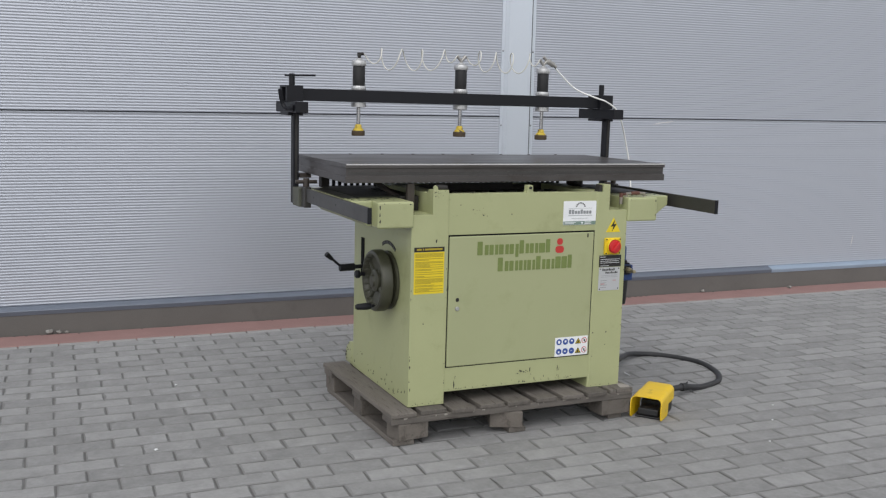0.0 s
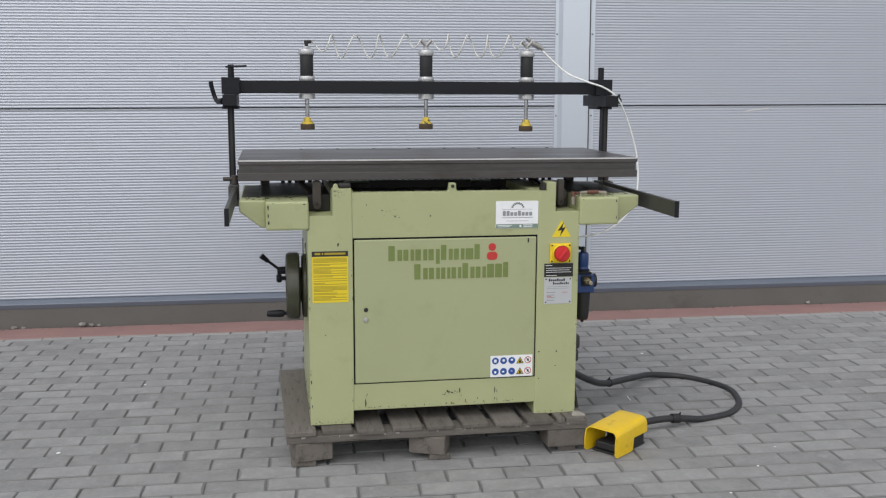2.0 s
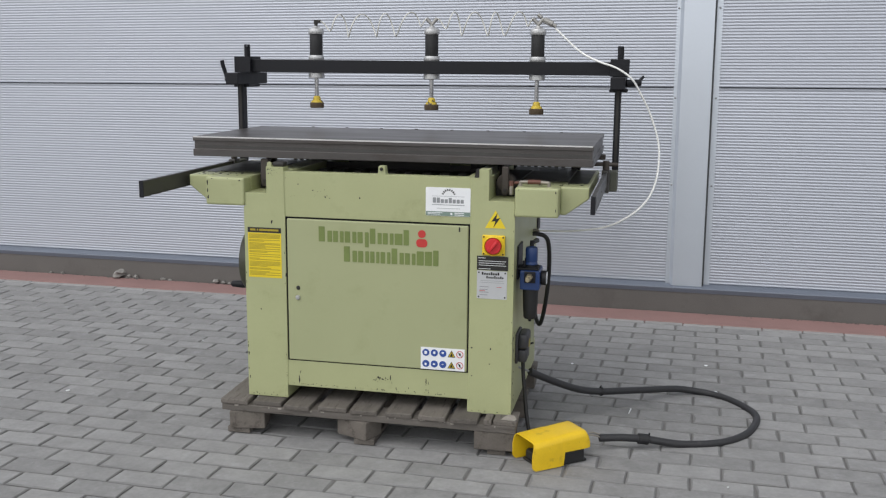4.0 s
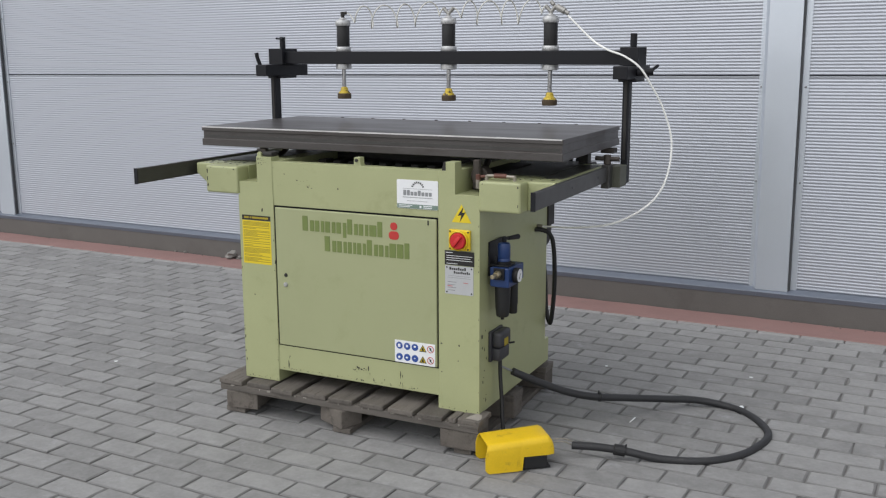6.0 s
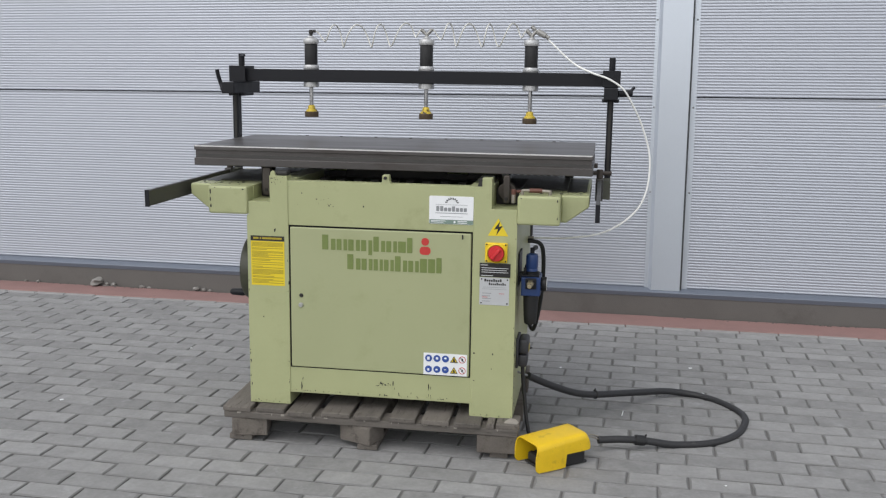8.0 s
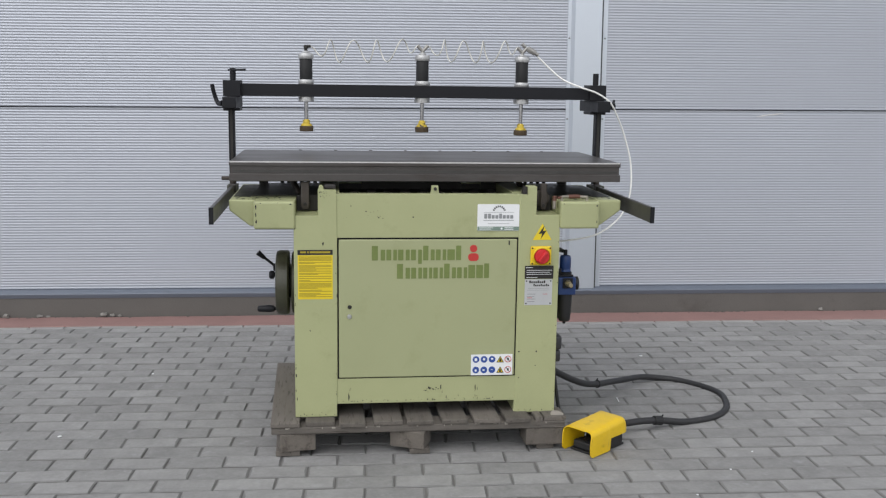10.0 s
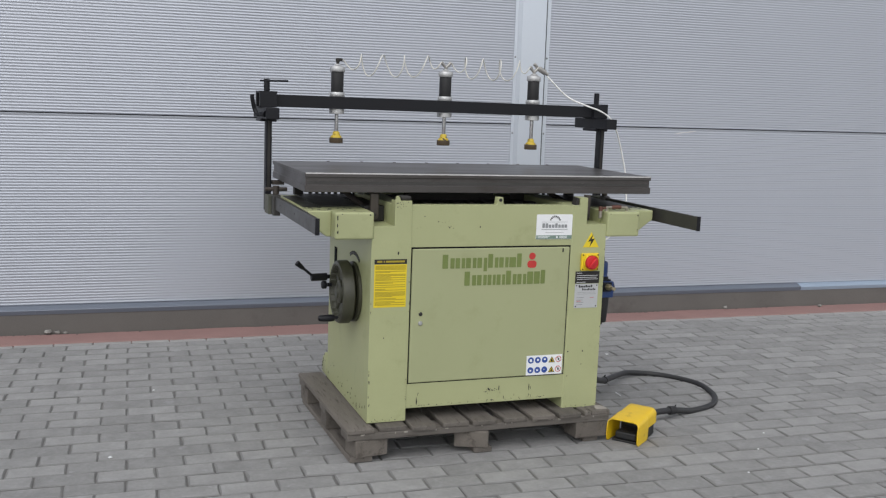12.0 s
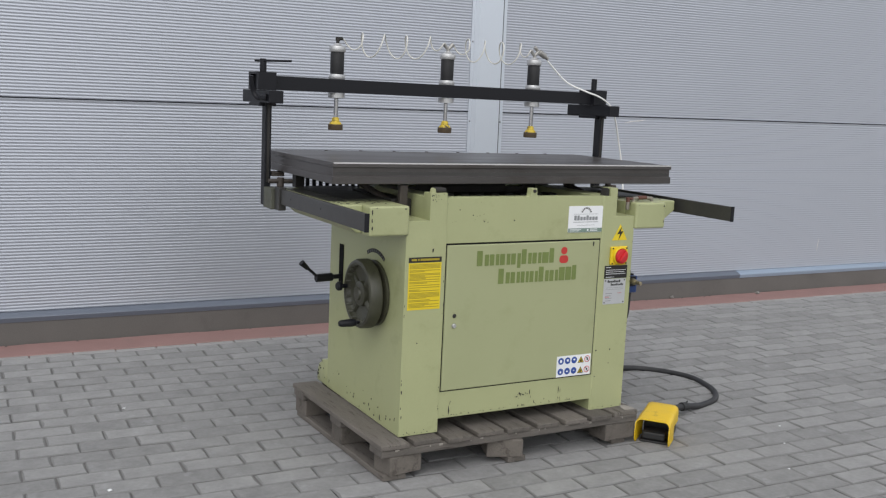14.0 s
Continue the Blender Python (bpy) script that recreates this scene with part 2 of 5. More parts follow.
def solid(add, cut=(), bevel=0.0, seg=2):
    """One closed skin round a union of boxes (x0, x1, y0, y1, z0, z1), less the cut ones, with rounded edges."""
    br = [sorted({round(b[i], 5) for b in (*add, *cut) for i in (2 * k, 2 * k + 1)}) for k in range(3)]

    def inside(c):
        hit = lambda b: b[0] < c[0] < b[1] and b[2] < c[1] < b[3] and b[4] < c[2] < b[5]
        return any(map(hit, add)) and not any(map(hit, cut))

    n = [len(b) - 1 for b in br]
    full = {(i, j, k) for i in range(n[0]) for j in range(n[1]) for k in range(n[2])
            if inside([(br[a][q] + br[a][q + 1]) / 2 for a, q in enumerate((i, j, k))])}
    bm, made = bmesh.new(), {}

    def vert(i, j, k):
        if (i, j, k) not in made:
            made[i, j, k] = bm.verts.new((br[0][i], br[1][j], br[2][k]))
        return made[i, j, k]

    for i, j, k in full:
        for a in range(3):
            for s in (0, 1):
                o = [i, j, k]
                o[a] += 1 if s else -1
                if tuple(o) in full:
                    continue
                q = []
                for u, v in ((0, 0), (1, 0), (1, 1), (0, 1)):
                    c = [i, j, k]
                    c[a] += s
                    c[(a + 1) % 3] += u
                    c[(a + 2) % 3] += v
                    q.append(vert(*c))
                bm.faces.new(q)
    bmesh.ops.recalc_face_normals(bm, faces=bm.faces)
    bmesh.ops.dissolve_limit(bm, angle_limit=0.01, verts=bm.verts, edges=bm.edges)
    if bevel:
        es = [e for e in bm.edges if len(e.link_faces) == 2 and e.calc_face_angle(0) > 0.5]
        bmesh.ops.bevel(bm, geom=es, offset=bevel, segments=seg, affect="EDGES", profile=0.5, clamp_overlap=True)
    return bm


# ---- the yard: ground, kerb, wall ----
def ground_sheet():
    bm = bmesh.new()
    bmesh.ops.create_grid(bm, x_segments=4, y_segments=4, size=400)
    bmesh.ops.translate(bm, vec=(0, 0, -0.018), verts=bm.verts)
    return tagged(link("ground", bm, SAND), "dark sandy bedding under the yard's concrete pavers", "ground", kind="structure")


ground_sheet()
# wall and paving lie square to each other, the machine stands slightly askew to them
YARD = Matrix.Translation((2.8, 5.9, 0)) @ Matrix.Rotation(radians(-2.55), 4, "Z") @ Matrix.Translation((-2.8, -5.9, 0))
WALL_Y = 5.816
COLUMNS = (-8.43, -2.693, 3.045, 8.783)   # where each bay begins
TRIM_W = 0.226
PLINTH_Y = WALL_Y - 0.040


def squared(ob):
    """Turns a piece of the yard with the wall."""
    ob.matrix_basis = YARD
    return ob


def cladding(parent, x0, x1, z0, z1):
    """One sandwich panel: fine trapezoid ribs along its length, folded edges at the joints."""
    pitch, deep = 0.0158, 0.0016
    rows = [(WALL_Y + 0.012, z0), (WALL_Y + 0.003, z0), (WALL_Y, z0 + 0.004)]
    z = z0 + 0.006
    while z + pitch < z1 - 0.004:
        rows += [(WALL_Y + deep * (0.5 - 0.5 * math.cos(2 * math.pi * k / 8)), z + pitch * k / 8) for k in range(8)]
        z += pitch
    rows += [(WALL_Y, z1 - 0.001), (WALL_Y + 0.001, z1), (WALL_Y + 0.012, z1)]
    bm = bmesh.new()
    a = [bm.verts.new((x0, y, z)) for y, z in rows] + [bm.verts.new((x0, WALL_Y + 0.08, z1)), bm.verts.new((x0, WALL_Y + 0.08, z0))]
    b = [bm.verts.new((x1, v.co.y, v.co.z)) for v in a]
    for i in range(len(a)):
        j = (i + 1) % len(a)
        bm.faces.new((a[i], a[j], b[j], b[i]))
    bm.faces.new(a)
    bm.faces.new(b)
    return part("panel", bm, PANEL, parent, smooth=True)


def wall():
    w = link("wall_north", boxed(-8.6, 9.0, WALL_Y + 0.085, WALL_Y + 0.30, 0.0, 4.6), GAP)
    tagged(w, "industrial hall wall clad in ribbed silver-grey panels", "wall", kind="structure")
    levels = (0.158, 1.2194, 2.225, 3.230, 4.235)
    for c, d in zip(COLUMNS, COLUMNS[1:]):
        for z0, z1 in zip(levels, levels[1:]):
            cladding(w, c, d - TRIM_W, z0 + 0.003, z1 - 0.003)
    for x, z, tilt in ((4.01, 1.188, 9), (4.08, 1.196, 7), (5.80, 0.32, 80)):
        bm = bmesh.new()
        prism(bm, [(-0.05, 0), (-0.01, -0.004), (0.045, -0.001), (0.05, 0.002), (0.0, 0.005)], lambda u, v: Vector((u, 0, v)), Vector((0, -0.0012, 0)))
        bmesh.ops.transform(bm, matrix=pose(x, WALL_Y - 0.0001, z, 0, -tilt), verts=bm.verts)
        part("scuff", bm, EDGE, w, "bright scuff in the cladding")
    return squared(w)


wall()


def column_trim(x):
    """Folded sheet cover over a column: flange, bevel, flat face, gap and flange."""
    x0 = x - TRIM_W
    prof = [(x0 - 0.004, 0.0), (x0 - 0.004, -0.004), (x0 + 0.015, -0.004), (x0 + 0.034, -0.030), (x - 0.036, -0.030), (x - 0.036, -0.004), (x + 0.004, -0.004), (x + 0.004, 0.0)]
    bm = bmesh.new()
    prism(bm, [(px, WALL_Y + dy) for px, dy in prof], lambda u, v: Vector((u, v, 0.150)), Vector((0, 0, 4.085)))
    t = squared(tagged(link("trim", bm, TRIM), "silver-grey folded sheet trim over a column joint", "trim", kind="structure"))
    # dark grey strip that draws the shadow in the trim's gap
    part("seal", boxed(x - 0.0355, x - 0.0265, WALL_Y - 0.022, WALL_Y - 0.0035, 0.155, 4.22), SHADOW_GAP, t)
    for z in (0.70, 1.165, 1.63, 2.10):
        for sx in (x0 + 0.006, x - 0.010):
            bm = bmesh.new()
            lathe(bm, [(0, 0.005), (0.003, 0.005), (0.0045, 0.003), (0.006, 0.0), (0, 0)], pose(sx, WALL_Y - 0.004, z, 90), 8)
            part("screw", bm, GREY_INK, t)


for c in COLUMNS[1:]:
    column_trim(c)


def sill(x0, x1, mat, label):
    prof = [(WALL_Y + 0.05, 0.160), (WALL_Y + 0.002, 0.160), (WALL_Y - 0.046, 0.143), (WALL_Y - 0.048, 0.139), (WALL_Y - 0.043, 0.116), (WALL_Y - 0.034, 0.116), (WALL_Y - 0.030, 0.128), (WALL_Y + 0.05, 0.128)]
    bm = bmesh.new()
    prism(bm, prof, lambda u, v: Vector((x0, u, v)), Vector((x1 - x0, 0, 0)))
    squared(tagged(link("sill", bm, mat), label, "trim", kind="structure"))


for a, b in ((-8.43, -2.90), (-2.8995, 0.05), (0.0505, 2.86), (2.8605, 5.020)):
    sill(a, b, SILL, "blue-grey metal drip flashing along the wall's foot")
sill(5.023, 8.75, SILL2, "lighter blue metal drip flashing along the wall's foot")

bm = boxed(-8.6, 9.0, PLINTH_Y, WALL_Y + 0.084, -0.05, 0.127)
squared(tagged(link("plinth", bm, PLINTH), "stained grey-brown concrete plinth under the cladding", "wall", kind="structure"))


def red_strip():
    """A cast strip, its back edge ragged against the plinth."""
    bm = bmesh.new()
    n = 380
    rows = []
    for k in range(n + 1):
        x = -8.0 + 16.8 * k / n
        rag = 0.012 * max(0.0, noise.noise(Vector((x * 6, 2.0, 0)))) + 0.008 * abs(noise.noise(Vector((x * 31, 5.0, 0))))
        lift = 0.003 * noise.noise(Vector((x * 2.3, 0, 7.0)))
        prof = [(5.545, -0.03), (5.545, 0.001), (5.549, 0.004), (5.64, 0.004 + lift), (PLINTH_Y - 0.007 - rag, 0.004 + lift), (PLINTH_Y - 0.003 - rag, -0.012)]
        rows.append([bm.verts.new((x, y, z)) for y, z in prof])
    for a, b in zip(rows, rows[1:]):
        for q in range(5):
            bm.faces.new((a[q], b[q], b[q + 1], a[q + 1]))
    return squared(tagged(link("kerb", bm, REDSTRIP), "faded red concrete strip along the foot of the wall", "kerb", kind="structure"))


strip = red_strip()

# ---- the boring machine ----
FY = 3.615   # its front
machine = thing("boring_machine", (1.78, 3.94, 0.14), "pale green wood boring machine with dark steel table on a pallet", "machine")
RX = 2.27

RAIL = 0.0035   # how far the rails stand back
shell = solid(
    [(1.295, RX, FY, 4.26, 0.187, 0.843),
     (1.295, 1.448, FY, 4.26, 0.14, 0.187), (2.114, RX, FY, 4.26, 0.14, 0.187),
     (1.382, 2.18, FY, 4.20, 0.843, 0.970),
     (1.382, 1.447, FY, FY + 0.05, 0.970, 0.986), (2.146, 2.18, FY, FY + 0.05, 0.970, 1.000),
     (1.301, 1.382, FY, 4.1, 0.843, 0.892), (2.18, 2.268, FY, 4.1, 0.843, 0.894),
     (1.156, 1.301, FY + 0.0605, 4.1, 0.845, 0.943), (2.268, 2.414, FY + 0.0605, 4.1, 0.845, 0.943),
     (2.195, RX, 4.26, 4.30, 0.14, 0.235)],
    [(1.450, 2.116, FY - 0.02, FY + 0.045, 0.283, 0.811),
     (1.46, 2.10, FY + 0.045, 4.15, 0.75, 1.1),
     (1.37, 2.19, 4.06, 4.3, 0.962, 1.1)],
    0.005)


def set_back(bm, x0, x1, deep):
    """Sets the rails between the stiles a little back, with a soft shoulder at each stile."""
    for x in (x0, x0 + 0.005, x1 - 0.005, x1):
        bmesh.ops.bisect_plane(bm, geom=bm.verts[:] + bm.edges[:] + bm.faces[:], plane_co=(x, 0, 0), plane_no=(1, 0, 0))
    for v in bm.verts:
        if x0 + 0.004 < v.co.x < x1 - 0.004 and v.co.y < FY + 0.02:
            v.co.y += deep
    return bm


body = part("body", set_back(shell, 1.446, 2.122, RAIL), GREEN, machine)

bm = bmesh.new()
prism(bm, [(4.259, 0.1402), (4.366, 0.1402), (4.366, 0.182), (4.352, 0.212), (4.335, 0.222), (4.320, 0.238), (4.285, 0.246), (4.259, 0.246)], lambda u, v: Vector((1.2955, u, v)), Vector((0.07, 0, 0)), 0.004)
part("rear_foot", bm, GREEN, machine, smooth=True)
door = part("door", boxed(1.4556, 2.1112, FY - 0.001, FY + 0.03, 0.2868, 0.8048, 0.004), DOOR, machine)
# black ring added close to the surface so the door gap reads as shaded
part("door_seal", solid([(1.4502, 2.1158, FY + 0.004, FY + 0.044, 0.2832, 0.8108)], [(1.4558, 2.1110, FY, FY + 0.0305, 0.2870, 0.8046)]), GAP, machine, "black ring painting the shade in the door gap")


def wing(x_in, x_out):
    """A side bracket with a sloping underside, behind the front block."""
    bm = bmesh.new()
    pts = [(x_in, 0.944), (x_out, 0.944), (x_out, 0.905), (x_in + 0.2 * (x_out - x_in), 0.848), (x_in, 0.848)]
    prism(bm, pts, lambda u, v: Vector((u, FY + 0.050, v)), Vector((0, 0.575, 0)), 0.005)
    part("wing", bm, GREEN, machine)


wing(1.155, 1.064)
wing(2.415, 2.512)

for x0, x1 in ((1.154, 1.3005), (2.2685, 2.416)):
    part("front_block", boxed(x0, x1, FY - 0.009, FY + 0.060, 0.844, 0.9445, 0.008, 3), GREEN, machine, "rounded casting with chipped edges")
# lugs on the front rail
bm = bmesh.new()
prism(bm, [(1.786, 0.969), (1.823, 0.969), (1.818, 0.976), (1.816, 1.000), (1.793, 1.000), (1.791, 0.976)], lambda u, v: Vector((u, FY + RAIL, v)), Vector((0, 0.03, 0)), 0.002)
part("lug", bm, GREEN, machine)
part("lug_bolt", rod(bmesh.new(), (1.804, FY - 0.003, 0.990), (1.804, FY + 0.004, 0.990), 0.006, seg=10), DARK, machine)
bm = bmesh.new()
prism(bm, [(1.384, 0.984), (1.403, 0.984), (1.401, 0.998), (1.393, 1.004), (1.386, 0.999)], lambda u, v: Vector((u, FY + 0.002, v)), Vector((0, 0.012, 0)), 0.0015)
part("lug", bm, GREEN, machine, "chipped pale lug")
bm = boxed(1.404, 1.446, FY + 0.006, FY + 0.048, 0.9865, 1.0025, 0.005, 2)
part("table_stop", bm, DARK, machine, "dark worn steel stop under the table")
bm = bmesh.new()
prism(bm, [(2.128, 0.9705), (2.145, 0.9705), (2.145, 0.996), (2.136, 1.000)], lambda u, v: Vector((u, FY + 0.006, v)), Vector((0, 0.035, 0)), 0.001)
part("stop_wedge", bm, DARK, machine)

# door furniture
bm = bmesh.new()
lathe(bm, [(0, 0.004), (0.005, 0.004), (0.008, 0.0), (0, 0)], pose(1.495, FY - 0.001, 0.555, 90), 14)
part("keyhole", bm, INK, door)
bm = bmesh.new()
lathe(bm, [(0, 0.007), (0.006, 0.007), (0.009, 0.003), (0.009, 0.0), (0, 0)], pose(1.494, FY - 0.001, 0.520, 90), 14)
part("lock", bm, ALU, door, "dull metal cylinder lock", True)
part("slot", boxed(2.0785, 2.083, FY - 0.003, FY + 0.001, 0.784, 0.800), INK, door)


def decal(name, mat, parent, shapes, y, label="", thick=0.0012, each=False):
    """A flat print: outlines in (x, z) laid on the front, as one print or each on its own."""
    lots = [[p] for p in shapes] if each else [shapes]
    for lot in lots:
        bm = bmesh.new()
        for pts in lot:
            prism(bm, pts, lambda u, v: Vector((u, y, v)), Vector((0, -thick, 0)))
        ob = part(name, bm, mat, parent, label)
        if len(lot) > 1:
            tagged(ob, kind="stuff")
    return ob


def rect(x0, x1, z0, z1):
    return [(x0, z0), (x1, z0), (x1, z1), (x0, z1)]


def rounded(x0, x1, z0, z1, r):
    out = []
    for cx, cz, a in ((x1 - r, z1 - r, 0), (x0 + r, z1 - r, 90), (x0 + r, z0 + r, 180), (x1 - r, z0 + r, 270)):
        for k in range(4):
            t = radians(a + 30 * k)
            out.append((cx + r * math.cos(t), cz + r * math.sin(t)))
    return out


def disc(x, z, r, n=20):
    return [(x + r * math.cos(2 * math.pi * k / n), z + r * math.sin(2 * math.pi * k / n)) for k in range(n)]


def ring(bm, x, z, r0, r1, y, thick, a0=0, a1=360, n=28):
    k = n + 1 if a1 - a0 < 360 else n
    pt = lambda r, t: Vector((x + r * math.cos(t), y, z + r * math.sin(t)))
    ang = [radians(a0 + (a1 - a0) * i / n) for i in range(k)]
    f = [(bm.verts.new(pt(r0, t)), bm.verts.new(pt(r1, t))) for t in ang]
    g = [(bm.verts.new(pt(r0, t) - Vector((0, thick, 0))), bm.verts.new(pt(r1, t) - Vector((0, thick, 0)))) for t in ang]
    for i in range(k if k == n else k - 1):
        j = (i + 1) % k
        bm.faces.new((g[i][0], g[i][1], g[j][1], g[j][0]))
        bm.faces.new((f[i][1], g[i][1], g[j][1], f[j][1]))
        bm.faces.new((f[i][0], f[j][0], g[j][0], g[i][0]))
    return bm


# maker's mark, as plain blocks of its colours
def mark_row(x0, x1, z0, h, blocks):
    """blocks: (width share, top, bottom) in parts of the row's height."""
    total = sum(w for w, _, _ in blocks)
    k, x = (x1 - x0) / total, x0
    for w, top, low in blocks:
        a, b = x + 0.0022, x + k * w - 0.0022
        x += k * w
        bars_ = [(a, b)] if w < 0.8 else [(a, a + 0.46 * (b - a)), (b - 0.34 * (b - a), b)]
        for n_, (p, q) in enumerate(bars_):
            decal("brand_block", LOGO_GREEN, door, [rounded(p, q, z0 + (low if n_ else 0) * h, z0 + (top if n_ == 0 else min(top, 0.74)) * h, 0.002)], FY - 0.001, "worn olive green block of the brand mark")


mark_row(1.573, 1.905, 0.728, 0.054, [(1.25, 1, 0), (1, .74, 0), (1.1, .74, 0), (1.05, .74, -.25), (1.1, 1, 0), (1, .74, 0), (.75, .74, 0), (.55, 1, 0)])
mark_row(1.665, 2.010, 0.660, 0.055, [(1.25, 1, 0), (1.05, .74, 0), (.9, .74, 0), (.95, .74, 0), (1.15, 1, 0), (1, .74, 0), (.7, .9, 0), (.7, .9, 0), (.55, 1, 0)])
decal("brand_block", LOGO_RED, door, [rounded(1.929, 1.968, 0.724, 0.753, 0.012)], FY - 0.001, "red block of the brand mark")
decal("brand_block", LOGO_RED, door, [rounded(1.935, 1.962, 0.757, 0.784, 0.012)], FY - 0.001, "red block of the brand mark")

# safety sticker
decal("safety_sticker", WHITE, door, [rect(1.947, 2.104, 0.2885, 0.3685)], FY - 0.001, "white sticker with blue, yellow and red safety symbols", 0.001)
SY = FY - 0.0022
blue, tri, glyph, dark = [], [], [], []
for row, z in enumerate((0.3495, 0.3090)):
    for col in range(3):
        x = 1.9655 + col * 0.0305
        blue.append(disc(x, z, 0.0128))
        glyph.append(rounded(x - 0.0042 - 0.001 * (col == row), x + 0.0042 - 0.001 * row, z - 0.006 + 0.0025 * col, z + 0.0055 - 0.003 * row, 0.0025))
    x = 2.0575
    tri.append([(x - 0.014, z - 0.012), (x + 0.014, z - 0.012), (x, z + 0.0125)])
    for p, q in ((0, 1), (1, 2), (2, 0)):   # its black border
        a, b = Vector(tri[-1][p]), Vector(tri[-1][q])
        o = 0.0022 * Vector((-(b - a).y, (b - a).x)).normalized()
        dark.append([tuple(a), tuple(b), tuple(b + o - 0.1 * (b - a)), tuple(a + o + 0.1 * (b - a))])
    dark.append([(x - 0.005, z - 0.0085), (x + 0.005, z - 0.0085), (x + 0.001, z + 0.003), (x - 0.002, z + 0.002)])
    part("red_symbol", ring(bmesh.new(), 2.087, z, 0.0106, 0.0128, SY, 0.0008), SIGNRED, door)
    dark.append(rounded(2.0845, 2.090, z - 0.0045, z + 0.005, 0.002))
    dark.append([(2.079, z + 0.0085), (2.0805, z + 0.0098), (2.0952, z - 0.0085), (2.0937, z - 0.0098)])
decal("blue_symbol", SIGNBLUE, door, blue, SY, thick=0.0008, each=True)
decal("warning_symbol", LABELY, door, tri, SY, thick=0.0008, each=True)
decal("glyph", WHITE, door, glyph, SY - 0.0009, thick=0.0006)
decal("dark_glyph", INK, door, dark, SY - 0.0009, thick=0.0006)

# yellow instruction label on the left stile
decal("instruction_label", LABELY, body, [rect(1.3085, 1.434, 0.586, 0.7485)], FY, "yellow instruction label with dense small print", 0.001)
decal("label_header", INK, body, [rect(1.308, 1.434, 0.7500, 0.768)], FY, "black label header")
bars, z = [], 0.744
rr = random.Random(3)
while z > 0.592:
    n = 1.0 if rr.random() < 0.75 else rr.uniform(0.3, 0.7)
    bars.append(rect(1.3125, 1.3125 + 0.117 * n, z - 0.0024, z))
    z -= 0.0042 if rr.random() < 0.8 else 0.0075
decal("print", LABELY2, body, bars, FY - 0.0011, thick=0.0004)
decal("header_print", LABELY2, body, [rect(1.318, 1.338, 0.756, 0.763), rect(1.343, 1.348, 0.756, 0.763), rect(1.352, 1.425, 0.756, 0.763)], FY - 0.0013, thick=0.0004)

# dealer's plate
SF = FY + RAIL
decal("dealer_sign", WHITE, body, [rounded(1.961, 2.1165, 0.836, 0.934, 0.004)], SF, "white dealer's sign with a saw-blade arc and grey print", 0.002)
decal("sign_strip", GREENGREY, body, [rect(1.962, 2.116, 0.837, 0.8515)], SF - 0.0021, thick=0.0005)
bm = bmesh.new()
ring(bm, 2.041, 0.905, 0.0185, 0.0200, SF - 0.0021, 0.0005, 15, 165, 14)
for k in range(8):
    a = radians(20 + 20 * k)
    c = Vector((2.041 + 0.0225 * math.cos(a), SF - 0.0021, 0.905 + 0.0225 * math.sin(a)))
    box(bm, c.x - 0.0022, c.x + 0.0022, c.y - 0.0005, c.y, c.z - 0.0022, c.z + 0.0022)
part("saw_arc", bm, INK, body)
decal("sign_print", GREY_INK, body, [rect(1.9835, 2.0955, 0.9035, 0.9045), rect(1.983, 2.0965, 0.8735, 0.8755), rect(2.0, 2.08, 0.862, 0.8632)]
      + [rounded(1.986 + 0.0138 * k, 1.997 + 0.0138 * k, 0.881, 0.899 if k in (0, 1, 4) else 0.894, 0.002) for k in range(8)], SF - 0.0021, thick=0.0005)
decal("strip_print", WHITE, body, [rect(1.968, 2.02, 0.846, 0.848), rect(1.968, 2.012, 0.841, 0.843), rect(2.062, 2.095, 0.846, 0.8485), rect(2.062, 2.095, 0.840, 0.8425), disc(2.051, 0.8442, 0.004, 10)], SF - 0.0027, thick=0.0004)

# high-voltage triangle
tg = [(2.1685, 0.8015), (2.2395, 0.8015), (2.204, 0.8625)]
decal("voltage_sign", LABELY, body, [tg], FY, "yellow triangle with a black lightning bolt", 0.001)
decal("bolt", INK, body, [[(2.2110, 0.8545), (2.1895, 0.8240), (2.2035, 0.8262), (2.1975, 0.8035), (2.2200, 0.8372), (2.2065, 0.8345)]], FY - 0.0011, thick=0.0005)

# main switch
sw = part("main_switch", boxed(2.161, 2.239, FY - 0.012, FY + 0.001, 0.7085, 0.7785, 0.004), YELLOW, machine, "yellow main switch plate with red rotary knob")
bm = bmesh.new()
lathe(bm, [(0.0335, 0), (0.0335, 0.010), (0.031, 0.012), (0.030, 0.003), (0, 0.003)], pose(2.201, FY - 0.012, 0.743, 90), 28)
part("collar", bm, YELLOW, sw, smooth=True)
bm = bmesh.new()
lathe(bm, [(0.028, 0.0), (0.0275, 0.012), (0.025, 0.016), (0, 0.0165)], pose(2.201, FY - 0.014, 0.743, 90), 28)
box(bm, 2.1955, 2.2065, FY - 0.040, FY - 0.028, 0.720, 0.766, 0.003, 2)
bmesh.ops.rotate(bm, cent=(2.201, FY, 0.743), matrix=Matrix.Rotation(radians(38), 3, "Y"), verts=bm.verts)
part("knob", bm, RED, sw, "red rotary knob", True)
for sx, sz in ((2.167, 0.7725), (2.233, 0.7725), (2.233, 0.7145), (2.167, 0.7145)):
    bm = bmesh.new()
    lathe(bm, [(0, 0.002), (0.0028, 0.002), (0.0032, 0), (0, 0)], pose(sx, FY - 0.012, sz, 90), 10)
    part("screw", bm, INK, sw)

